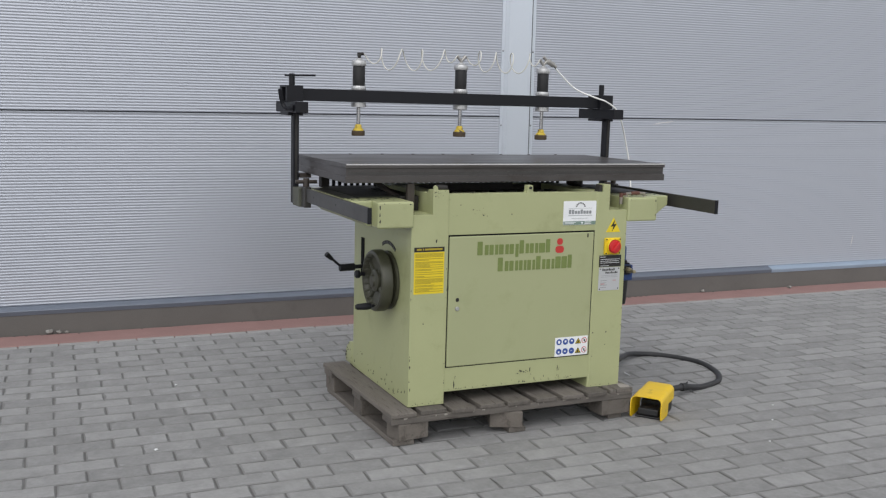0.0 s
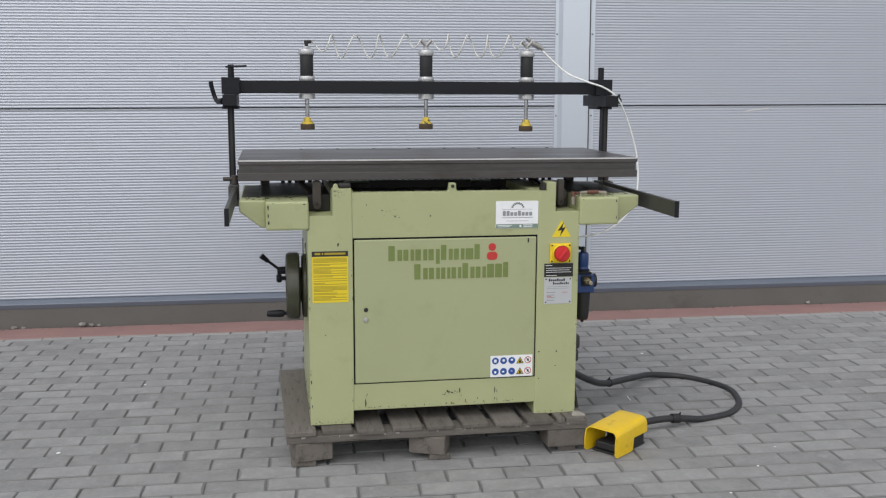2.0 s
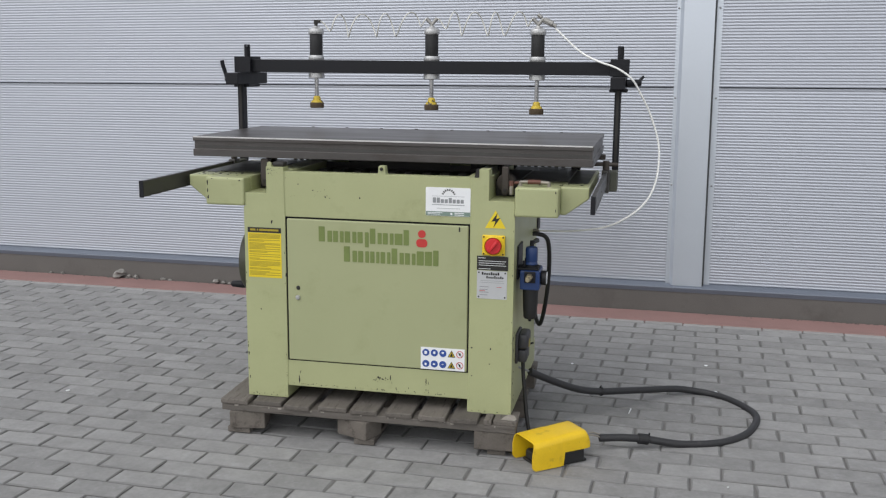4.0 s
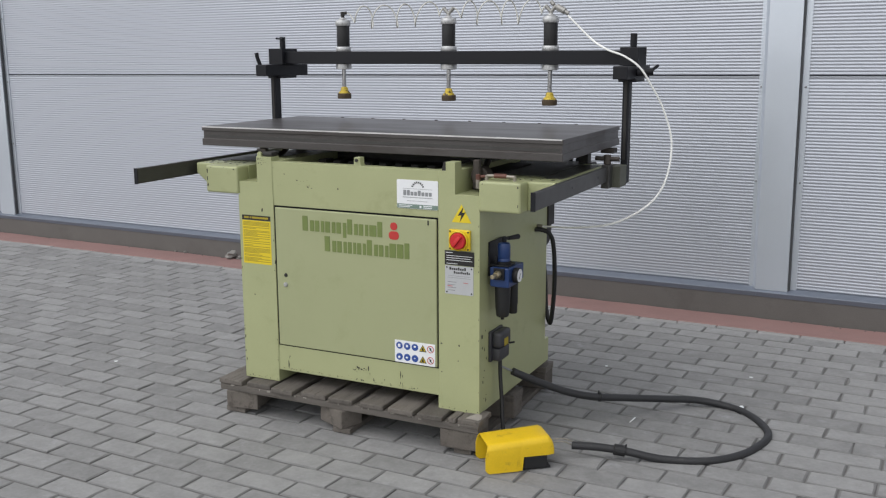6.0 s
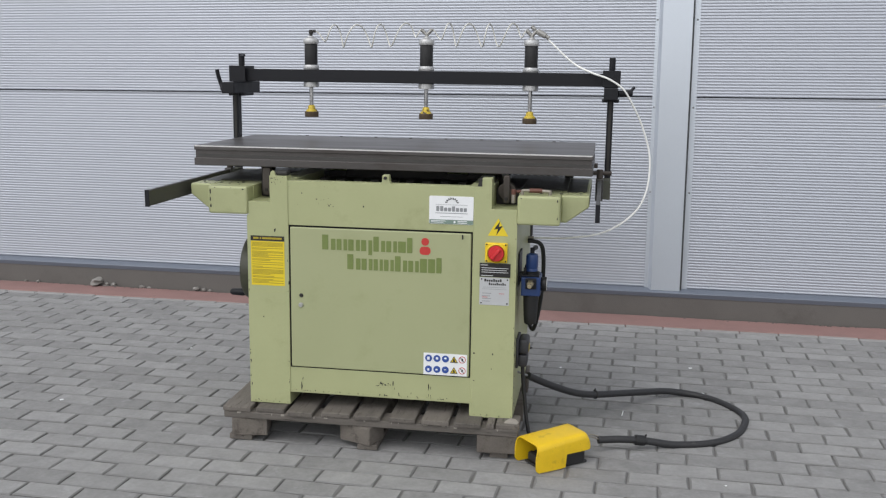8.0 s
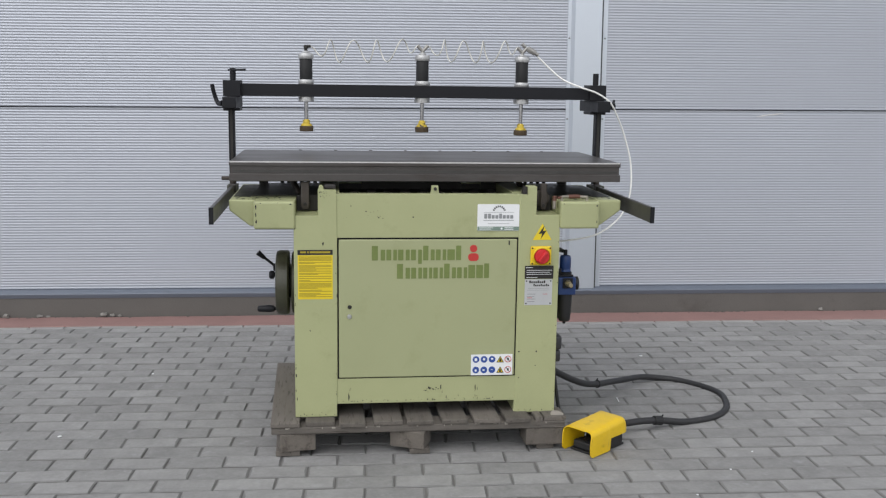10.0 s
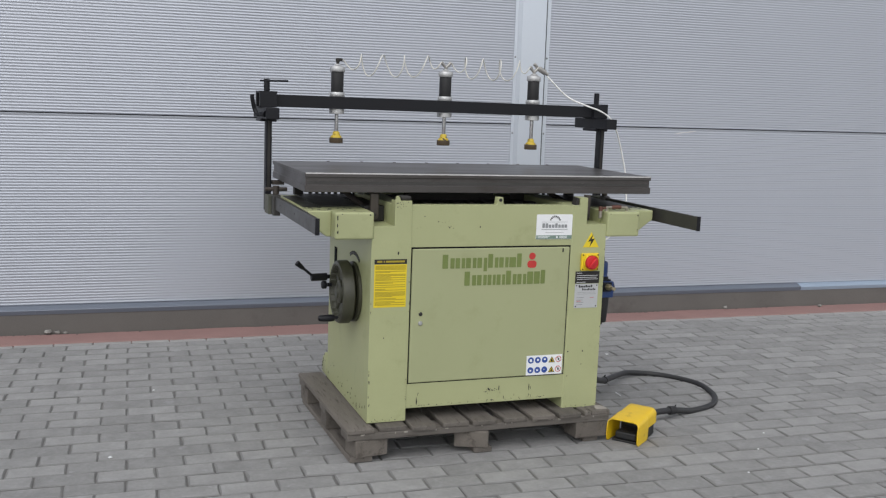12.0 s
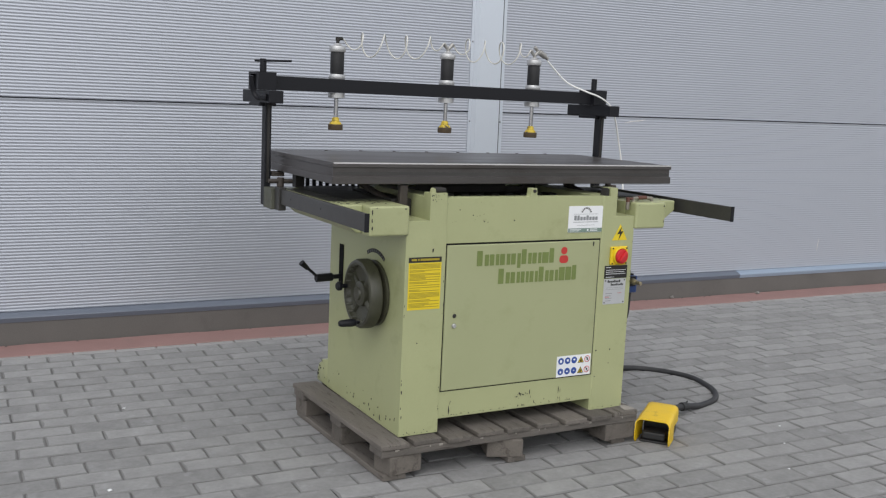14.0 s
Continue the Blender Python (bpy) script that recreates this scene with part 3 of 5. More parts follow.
# black notice and silver name plate
decal("notice_plate", INK, body, [rect(2.1425, 2.2505, 0.6555, 0.7045)], FY, "black notice plate with small white print", 0.0015)
decal("notice_print", WHITE, body, [rect(2.1465, 2.172, 0.6968, 0.6986)] + [rect(2.149, 2.2435 - 0.006 * (k % 2), 0.6868 - 0.0075 * k, 0.6884 - 0.0075 * k) for k in range(3)] + [rect(2.149, 2.19, 0.6598, 0.6614)], FY - 0.0016, thick=0.0004)
decal("name_plate", PLATE, body, [rounded(2.1435, 2.2475, 0.5555, 0.6535, 0.003)], FY, "silver name plate with four rivets", 0.0015)
decal("plate_mark", INK, body, [rounded(2.160 + 0.0078 * k, 2.166 + 0.0078 * k, 0.639, 0.649 if k in (0, 4, 7) else 0.646, 0.0012) for k in range(8)] + [rounded(2.176 + 0.0068 * k, 2.181 + 0.0068 * k, 0.627, 0.636 if k in (0, 4, 7) else 0.633, 0.001) for k in range(9)], FY - 0.0016, thick=0.0004)
decal("plate_print", GREY_INK, body, [rect(2.156, 2.235, 0.6185, 0.6195), rect(2.153, 2.238, 0.612, 0.613)] + [rect(2.153, 2.185 - 0.004 * (k % 2), 0.5965 - 0.0095 * k, 0.5985 - 0.0095 * k) for k in range(4)], FY - 0.0016, thick=0.0004)
decal("plate_red_print", SIGNRED, body, [rect(2.153, 2.172, 0.5825, 0.5845), rect(2.212, 2.230, 0.5965, 0.598)], FY - 0.0021, thick=0.0003)
for sx in (2.150, 2.241):
    for sz in (0.562, 0.647):
        bm = bmesh.new()
        lathe(bm, [(0, 0.002), (0.002, 0.0018), (0.003, 0), (0, 0)], pose(sx, FY - 0.0015, sz, 90), 8)
        part("rivet", bm, INK, body)


def chips():
    """Flaked paint: dark ragged spots along the lower rail, the feet and the upper rail."""
    r = random.Random(11)
    spots = []
    for _ in range(46):   # along the rail's lower edge
        x = r.choice((1.52, 1.60, 1.66, 1.73, 1.78, 1.82, 1.86, 1.90, 1.95, 2.02)) + r.gauss(0, 0.018)
        spots.append((x, 0.194 + abs(r.gauss(0, 0.0035)), r.uniform(0.001, 0.003), r.uniform(0.5, 1.4)))
    for _ in range(16):   # a scraped cluster
        spots.append((1.80 + r.gauss(0, 0.022), 0.237 + r.gauss(0, 0.005), r.uniform(0.0012, 0.0038), r.uniform(0.4, 0.9)))
    for _ in range(12):   # runs down the rail
        spots.append((r.choice((1.492, 1.50, 1.845, 1.86, 1.90, 1.965, 1.975)) + r.gauss(0, 0.003), r.uniform(0.20, 0.25), r.uniform(0.0008, 0.0016), r.uniform(3, 7)))
    for x, z, s, k in ((1.492, 0.212, 0.003, 6), (1.835, 0.245, 0.003, 5), (1.79, 0.242, 0.006, 1), (1.965, 0.24, 0.002, 7), (1.352, 0.468, 0.003, 1), (1.50, 0.927, 0.003, 1), (1.555, 0.907, 0.004, .6),
                       (1.60, 0.885, 0.003, 1.3), (1.615, 0.882, 0.003, .5), (1.725, 0.886, 0.003, 1.2), (2.128, 0.377, 0.0045, 1), (2.195, 0.377, 0.003, 1.6), (2.192, 0.322, 0.003, 1), (2.13, 0.275, 0.003, .8),
                       (1.40, 0.79, 0.004, 2.0), (1.30, 0.30, 0.003, 3), (1.302, 0.21, 0.003, 3), (2.032, 0.745, 0.0015, 1.6), (1.45, 0.60, 0.003, 4)):
        spots.append((x, z, s, k))
    for _ in range(14):   # scratched spots under the top edge
        spots.append((r.choice((1.465, 1.50, 1.565, 1.585)) + r.gauss(0, 0.008), r.choice((0.948, 0.906, 0.888)) + r.gauss(0, 0.004), r.uniform(0.0008, 0.0022), r.uniform(0.3, 0.9)))
    for _ in range(18):   # along the feet
        spots.append((r.choice((r.uniform(1.30, 1.44), r.uniform(2.12, 2.265))), 0.146 + abs(r.gauss(0, 0.004)), r.uniform(0.001, 0.0028), r.uniform(0.4, 1.2)))
    for _ in range(16):   # round the left lug and the notch
        spots.append((1.388 + abs(r.gauss(0, 0.018)), 0.982 - abs(r.gauss(0, 0.018)), r.uniform(0.0008, 0.0026), r.uniform(0.4, 1.4)))
    for x in (1.2985, 1.4455, 2.2665):   # the stiles' corners
        for _ in range(7):
            spots.append((x, r.uniform(0.17, 0.80), r.uniform(0.0007, 0.0016), r.uniform(1.5, 5)))
    bm = bmesh.new()
    for x, z, s, k in spots:
        pts = []
        for a in range(7):
            q = s * r.uniform(0.5, 1.1)
            pts.append((x + q * math.cos(a * 0.9), z + k * q * math.sin(a * 0.9)))
        on_rail = RAIL if 1.449 < x < 2.119 and not 0.28 < z < 0.815 else 0.0
        prism(bm, pts, lambda u, v: Vector((u, FY + 0.0001 + on_rail, v)), Vector((0, -0.0007, 0)))
    for _ in range(26):   # the left side, near its foot
        y, z, s, k = FY + 0.03 + 0.6 * r.random(), 0.15 + abs(r.gauss(0, 0.04)), r.uniform(0.0015, 0.005), r.uniform(0.6, 2.5)
        pts = [(y + s * r.uniform(.5, 1.1) * math.cos(a * .9), z + k * s * r.uniform(.5, 1.1) * math.sin(a * .9)) for a in range(7)]
        prism(bm, pts, lambda u, v: Vector((1.2951, u, v)), Vector((-0.0007, 0, 0)))
    for y, z, q in ((4.352, 0.185, 0.010), (4.358, 0.170, 0.012), (4.340, 0.205, 0.008), (4.330, 0.198, 0.009), (4.318, 0.230, 0.006), (4.300, 0.205, 0.005), (4.285, 0.17, 0.004), (4.345, 0.155, 0.006)):
        pts = [(y + q * r.uniform(.4, 1.0) * math.cos(a * .9), z + 0.8 * q * r.uniform(.4, 1.1) * math.sin(a * .9)) for a in range(7)]
        prism(bm, pts, lambda u, v: Vector((1.2956, u, v)), Vector((-0.0007, 0, 0)))
    for x, z, q, k in ((1.163, 0.925, 0.003, 3.5), (1.1625, 0.895, 0.0025, 4), (1.164, 0.872, 0.003, 3), (1.18, 0.938, 0.003, 0.5), (1.24, 0.939, 0.002, 0.5), (1.285, 0.934, 0.004, 0.7), (2.281, 0.936, 0.003, 0.6), (2.405, 0.93, 0.003, 1.5), (2.406, 0.87, 0.002, 3)):
        pts = [(x + q * r.uniform(.5, 1.1) * math.cos(a * .9), z + k * q * r.uniform(.5, 1.1) * math.sin(a * .9)) for a in range(7)]
        prism(bm, pts, lambda u, v: Vector((u, FY - 0.0089, v)), Vector((0, -0.0007, 0)))
    for _ in range(16):   # the right side's front corner
        y, z, s, k = FY + 0.01 + 0.05 * r.random(), r.uniform(0.16, 0.45), r.uniform(0.0015, 0.004), r.uniform(0.8, 3)
        pts = [(y + s * r.uniform(.5, 1.1) * math.cos(a * .9), z + k * s * r.uniform(.5, 1.1) * math.sin(a * .9)) for a in range(7)]
        prism(bm, pts, lambda u, v: Vector((RX - 0.0001, u, v)), Vector((0.0007, 0, 0)))
    tagged(part("paint_chips", bm, INK, body, "dark chips in the worn paint"), kind="stuff")


chips()

# ---- table ----
TX0, TX1, TY0, TY1 = 1.062, 2.519, 3.708, 4.360
bm = boxed(TX0, TX1, TY0, TY1, 1.0585, 1.0745, 0.0015, 1)
table = part("table_top", bm, STEEL, machine, "dark ground steel work table with a painted highlight on its front edge")
part("table_core", boxed(TX0 + 0.004, TX1 - 0.004, TY0 + 0.007, TY1 - 0.007, 1.0295, 1.0584), STEEL, machine)
part("table_base", boxed(TX0, TX1, TY0, TY1, 1.003, 1.0294, 0.002, 1), STEEL, machine)
# pale strip that paints the highlight on the front top edge
part("worn_edge", boxed(TX0 + 0.003, TX1 - 0.003, TY0 - 0.0006, TY0 + 0.0045, 1.0710, 1.0752), EDGE, table)
part("scale_line", boxed(TX0 + 0.012, TX1 - 0.012, TY0 + 0.0062, TY0 + 0.0075, 1.034, 1.044), ARM, table)
for k in range(8):
    x = 1.30 + 0.15 * k
    part("stop_pin", rod(bmesh.new(), (x, TY1 - 0.012, 1.0740), (x, TY1 - 0.012, 1.0772), 0.007, seg=10), STEEL, table)

# boring spindles and head under the table
bm = boxed(1.47, 2.09, 3.80, 4.145, 0.86, 0.944, 0.006)
for k in range(9):   # uneven castings and bolt heads along its top
    box(bm, 1.50 + 0.066 * k, 1.535 + 0.066 * k, 3.84, 3.90, 0.943, 0.958, 0.003, 1)
head = part("boring_head", bm, DARK, machine, "dark oily boring head below the table")
for x0, x1, z in ((1.395, 1.452, 0.9735), (1.4525, 1.552, 0.9655), (1.5525, 1.955, 0.9735), (1.9555, 2.036, 0.9655), (2.0365, 2.165, 0.9735)):
    part("rear_guard", boxed(x0, x1, 4.046, 4.054, 0.88, z, 0.001, 1), DARK, machine, "dark oily plate behind the boring head")
for k in range(42):
    x = 1.222 + 0.0278 * k
    bm = bmesh.new()
    lathe(bm, [(0, 0), (0.0082, 0), (0.0082, 0.045), (0.006, 0.048), (0.006, 0.068), (0, 0.068)], pose(x, 4.340, 0.937), 10)
    part("spindle", bm, BLACK, machine)
part("spindle_rail", boxed(1.19, 2.43, 4.312, 4.368, 0.90, 0.938, 0.003), DARK, machine)
for x0, x1 in ((1.135, 1.377), (2.186, 2.43)):   # dark sheets under the table's ends: grime plus the table's shade as colour
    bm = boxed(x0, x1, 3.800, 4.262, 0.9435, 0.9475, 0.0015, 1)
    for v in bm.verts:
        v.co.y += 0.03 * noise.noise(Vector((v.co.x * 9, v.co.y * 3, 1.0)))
    part("oily_sheet", bm, GRIME_SHADE, machine, "dark sheet of oily grime and painted table shade on the wing")
rs = random.Random(17)
for x0, x1 in ((1.072, 1.134), (2.431, 2.500)):   # ragged-edged film on each wing's top, grease and table shade in one colour
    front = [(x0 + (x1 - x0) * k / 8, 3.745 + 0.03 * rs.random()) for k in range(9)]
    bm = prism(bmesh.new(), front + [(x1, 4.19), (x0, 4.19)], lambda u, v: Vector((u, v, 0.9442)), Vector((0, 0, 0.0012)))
    part("grease_film", bm, GRIME_SHADE, machine, "grey film of grease and painted table shade on the wing")
for _ in range(26):   # spatters towards the front blocks
    x, y, q = rs.choice((rs.uniform(1.08, 1.28), rs.uniform(2.29, 2.49))), 3.68 + abs(rs.gauss(0, 0.05)), rs.uniform(0.002, 0.007)
    pts = [(x + q * rs.uniform(.5, 1.1) * math.cos(a * .9), y + 1.6 * q * rs.uniform(.5, 1.1) * math.sin(a * .9)) for a in range(7)]
    part("spatter", prism(bmesh.new(), pts, lambda u, v: Vector((u, v, 0.9440)), Vector((0, 0, 0.0010))), GRIME_SHADE, machine)
# dark blocks added in the notches to stand for the shade inside
for x0, x1 in ((1.302, 1.3815), (2.1805, 2.2675)):
    part("sump", boxed(x0, x1, FY + 0.14, 4.09, 0.893, 0.952, 0.003), DARK, machine, "dark greasy block standing in for the notch's shade behind the lifting link")
for s, x in ((-1, 1.334), (1, 2.222)):
    w = 0.016 if s < 0 else 0.012
    y = FY + (0.105 if s < 0 else 0.075)
    arc = [(x + w * math.cos(radians(a)), 0.918 + w * math.sin(radians(a))) for a in range(180, 361, 20)]
    bm = prism(bmesh.new(), arc + [(x + w * 0.9, 1.003), (x - w * 0.9, 1.003)], lambda u, v: Vector((u, y, v)), Vector((0, 0.022, 0)), 0.003)
    bracket = part("lift_bracket", bm, RUST, machine, "brown tarnished lifting link")
    part("pivot_bolt", rod(bmesh.new(), (x, y - 0.005, 0.922), (x, y + 0.002, 0.922), 0.0065, seg=12), DARK, bracket)
    if s > 0:
        part("roller", rod(bmesh.new(), (x - 0.002, y + 0.030, 0.945), (x - 0.002, y + 0.080, 0.945), 0.031, seg=24), RUST, machine, smooth=True)
    bm = rod(bmesh.new(), (x, y + 0.03, 0.925), (x - 0.055, y + 0.24, 0.985), 0.011)
    part("link_bar", bm, RUST, machine, smooth=True)
for x in (1.15, 2.42):
    part("table_foot", boxed(x - 0.018, x + 0.018, 4.23, 4.27, 0.944, 1.003, 0.003), DARK, machine)
for x in (1.065, 2.507):
    part("end_bracket", boxed(x - 0.025, x + 0.025, 4.24, 4.29, 0.985, 1.0025, 0.002), RUST, machine)

# ---- clamping arms, posts and beam ----
for s, x, ya, post_x in ((-1, 1.035, 3.372, 1.023), (1, 2.542, 3.385, 2.571)):
    arm = part("arm", boxed(x - 0.007, x + 0.007, ya, 4.13, 0.896, 0.951, 0.0015, 1), ARM, machine, "grey flat steel bar arm")
    part("arm_cap", boxed(x - 0.0075, x + 0.0075, ya - 0.003, ya - 0.0002, 0.895, 0.952), BLACK, arm)
    for yh in (3.72, 4.0):
        part("hole", rod(bmesh.new(), (x + s * 0.0068, yh, 0.925), (x + s * 0.0076, yh, 0.925), 0.004, seg=10), INK, arm)
    part("sleeve", boxed(x - 0.015, x + 0.015, 4.105, 4.150, 0.872, 0.957, 0.003), ARM, arm)
    part("holder", boxed(min(x, post_x) - 0.015, max(x, post_x) + 0.013, 4.150, 4.238, 0.872, 0.948, 0.003), HOLDER, arm)
    bm = bmesh.new()
    rod(bm, (x, 4.13, 0.957), (x, 4.13, 0.992), 0.013)
    rod(bm, (x - 0.045, 4.13, 0.978), (x + 0.045, 4.13, 0.978), 0.008, seg=12)
    part("clamp_screw", bm, RUST, arm, smooth=True)
    post = part("post", boxed(post_x - 0.0122, post_x + 0.0122, 4.2385, 4.278, 0.872, 1.252, 0.002, 1), BLACK, machine, "black square clamp post")
    part("post_groove", boxed(post_x - 0.005, post_x + 0.005, 4.2362, 4.2386, 0.958, 1.245), DARK, post)
    # height clamp and spindle
    part("height_clamp", solid([(post_x - 0.027, post_x + 0.027, 4.155, 4.468, 1.251, 1.2975), (post_x - 0.034, post_x + 0.034, 4.25, 4.37, 1.239, 1.251)], (), 0.003), BLACK, post, "black clamp block on the post")
    part("end_block", solid([(post_x - 0.034, post_x + 0.036, 4.262, 4.376, 1.298, 1.364)],
         [(post_x - (0.05 if s < 0 else -0.016), post_x + (-0.016 if s < 0 else 0.05), 4.284, 4.354, 1.299, 1.356)], 0.002), BLACK, post)
    bm = bmesh.new()
    rod(bm, (post_x + 0.002, 4.316, 1.364), (post_x + 0.002, 4.316, 1.414), 0.0125)
    part("screw_stub", bm, BLACK, post, smooth=True)
# tee handle and levers
part("tee_handle", rod(bmesh.new(), (1.005, 4.350, 1.406), (1.087, 4.185, 1.406), 0.0045, seg=10), BLACK, machine, smooth=True)
bm = tube(bmesh.new(), smooth_line([(0.998, 4.185, 1.270), (0.984, 4.200, 1.268), (0.972, 4.225, 1.270), (0.962, 4.236, 1.290), (0.953, 4.230, 1.325), (0.950, 4.227, 1.347)]), 0.0085)
rod(bm, (0.997, 4.18, 1.271), (0.980, 4.205, 1.269), 0.013, 0.010)
part("clamp_lever", bm, BLACK, machine, "black angled clamp lever", True)
bm = bmesh.new()
rod(bm, (2.597, 4.275, 1.273), (2.654, 4.295, 1.276), 0.0135)
rod(bm, (2.646, 4.295, 1.279), (2.662, 4.330, 1.298), 0.006)
part("clamp_lever", bm, BLACK, machine, "black angled clamp lever", True)
part("beam", boxed(1.008, 2.586, 4.2845, 4.3535, 1.3005, 1.352, 0.002, 1), BLACK, machine, "long black steel clamp beam")


def air_cylinder(x, dz, kind):
    y = 4.325
    at = lambda z: pose(x, y, z)
    bm = bmesh.new()
    lathe(bm, [(0, 0), (0.0262, 0), (0.0268, 0.002), (0.0268, 0.084), (0.0262, 0.086), (0, 0.086)], at(1.371), 28)
    c = part("air_cylinder", bm, RUBBER, machine, "pneumatic clamping cylinder with black barrel and aluminium caps", True)
    bm = bmesh.new()
    lathe(bm, [(0, 0), (0.0305, 0), (0.0318, 0.002), (0.0318, 0.018), (0.030, 0.022), (0.018, 0.026), (0.012, 0.033), (0, 0.033)], at(1.4565), 28)
    part("cap", bm, ALU, c, smooth=True)
    bm = bmesh.new()
    lathe(bm, [(0, 0), (0.031, 0), (0.0322, 0.002), (0.0322, 0.017), (0.031, 0.0188), (0, 0.0188)], at(1.352), 28)
    part("collar", bm, ALU, c, smooth=True)
    bm = bmesh.new()
    lathe(bm, [(0, 0), (0.026, 0), (0.0328, 0.002), (0.0328, 0.021), (0, 0.0215)], at(1.2785), 28)
    part("lower_nut", bm, ALU, c, smooth=True)
    part("piston_rod", rod(bmesh.new(), (x, y, 1.195 + dz), (x, y, 1.2785), 0.0085, seg=14), CHROME, c, smooth=True)
    bm = bmesh.new()
    lathe(bm, [(0, 0), (0.024, 0), (0.023, 0.005), (0.016, 0.011), (0.0145, 0.022), (0.010, 0.027), (0, 0.027)], at(1.178 + dz), 20)
    part("boss", bm, CHIPPED, c, "chipped yellow boss", True)
    bm = bmesh.new()
    lathe(bm, [(0, 0), (0.0275, 0), (0.029, 0.002), (0.029, 0.021), (0.027, 0.0228), (0, 0.0228)], at(1.155 + dz), 24)
    part("pad", bm, PADRUB, c, "brown rubber pad", True)
    bm = bmesh.new()
    rod(bm, (x, y, 1.489), (x, y, 1.500), 0.007, seg=12)
    if kind == 0:
        rod(bm, (x, y, 1.498), (x, y, 1.514), 0.009, seg=12)
        rod(bm, (x - 0.004, y, 1.508), (x + 0.020, y, 1.509), 0.0065, seg=12)
    else:
        rod(bm, (x + 0.002, y, 1.494), (x - 0.022, y, 1.520), 0.0065, 0.008, seg=12)
        rod(bm, (x - 0.002, y, 1.494), (x + 0.022, y, 1.520), 0.0065, 0.008, seg=12)
    part("fitting", bm, NICKEL if kind else DARK, c, "push-in air fitting", True)
    if kind == 2:
        bm = bmesh.new()
        rod(bm, (x + 0.022, y, 1.515), (x + 0.056, y, 1.497), 0.0125, seg=14)
        rod(bm, (x + 0.054, y, 1.498), (x + 0.070, y, 1.488), 0.008, seg=12)
        rod(bm, (x + 0.012, y, 1.522), (x - 0.002, y, 1.535), 0.008, seg=12)
        part("coupling", bm, NICKEL, c, "dull metal hose coupling", True)


CX = (1.327, 1.818, 2.248)
for k, x in enumerate(CX):
    air_cylinder(x, -0.010 if k == 2 else 0.0, k)


def coil(xa, xb, turns, za, zb):
    """A loose spiral air tube between two cylinders."""
    line, n = [], int(turns * 20)
    for i in range(n + 1):
        t = i / n
        g = min(1.0, 8 * t, 8 * (1 - t))
        a = math.pi * 0.9 + 2 * math.pi * turns * t
        sag = 0.014 * math.sin(math.pi * t)
        line.append(Vector((xa + (xb - xa) * t + 0.010 * math.sin(5 * t * math.pi) * g, 4.325 - 0.038 * g * math.cos(a), za + (zb - za) * t - 0.018 * g - sag * 0.3 + 0.046 * g * math.sin(a))))
    part("coil_tube", tube(bmesh.new(), line, 0.0028, 6), COIL, machine, "milky spiral air tube", True)


coil(1.347, 1.797, 4.5, 1.508, 1.520)
coil(1.839, 2.227, 4.5, 1.520, 1.520)
line = smooth_line([(2.315, 4.325, 1.488), (2.414, 4.31, 1.40), (2.489, 4.262, 1.362), (2.559, 4.244, 1.338), (2.617, 4.240, 1.300), (2.654, 4.25, 1.245), (2.701, 4.275, 1.15), (2.735, 4.28, 1.03), (2.727, 4.25, 0.90), (2.678, 4.215, 0.810), (2.570, 4.165, 0.742), (2.439, 4.15, 0.716), (2.320, 4.152, 0.710), (2.268, 4.152, 0.709)])
part("air_hose", tube(bmesh.new(), line, 0.0038, 8), HOSE, machine, "thin white air hose", True)

# fittings on the right wing
for k, (p, q, r) in enumerate((((2.281, FY + 0.03, 0.944), (2.281, FY + 0.03, 0.961), 0.0065), ((2.281, FY + 0.03, 0.958), (2.312, FY + 0.034, 0.959), 0.0055), ((2.346, FY + 0.035, 0.958), (2.378, FY + 0.035, 0.957), 0.0060),
                               ((2.377, FY + 0.035, 0.943), (2.377, FY + 0.035, 0.961), 0.0060), ((2.252, FY + 0.025, 0.915), (2.252, FY + 0.025, 0.950), 0.0075))):
    part("air_fitting", rod(bmesh.new(), p, q, r, seg=12), FITTING, machine, "pale metal air fitting", True)
for p, q, r in (((2.306, FY + 0.033, 0.959), (2.350, FY + 0.036, 0.959), 0.0080), ((2.252, FY + 0.025, 0.944), (2.252, FY + 0.025, 0.962), 0.0085), ((2.262, FY + 0.025, 0.955), (2.283, FY + 0.03, 0.957), 0.005)):
    part("brass_union", rod(bmesh.new(), p, q, r, seg=8), REDBRASS, machine, "tarnished brass union", True)

# ---- handwheel on the left side ----
WC = Vector((1.300, 3.838, 0.606))


def turned(prof, x, y, z):
    """prof: (radius, distance out to the left)."""
    bm = bmesh.new()
    lathe(bm, prof, pose(x, y, z, 0, -90), 40)
    return bm


hw = part("handwheel", turned([(0.060, 0.030), (0.116, 0.030), (0.124, 0.036), (0.124, 0.068), (0.119, 0.077), (0.110, 0.080), (0.104, 0.077), (0.101, 0.062), (0.094, 0.056), (0.046, 0.055), (0.044, 0.068), (0.036, 0.073), (0.026, 0.074), (0.022, 0.080), (0, 0.081)], *WC), WHEEL, machine, "dark green cast handwheel", True)
part("hub_back", turned([(0, 0.003), (0.112, 0.003), (0.118, 0.007), (0.118, 0.017), (0.110, 0.021), (0.060, 0.024), (0.058, 0.0305), (0, 0.0305)], *WC), WHEEL, hw, smooth=True)
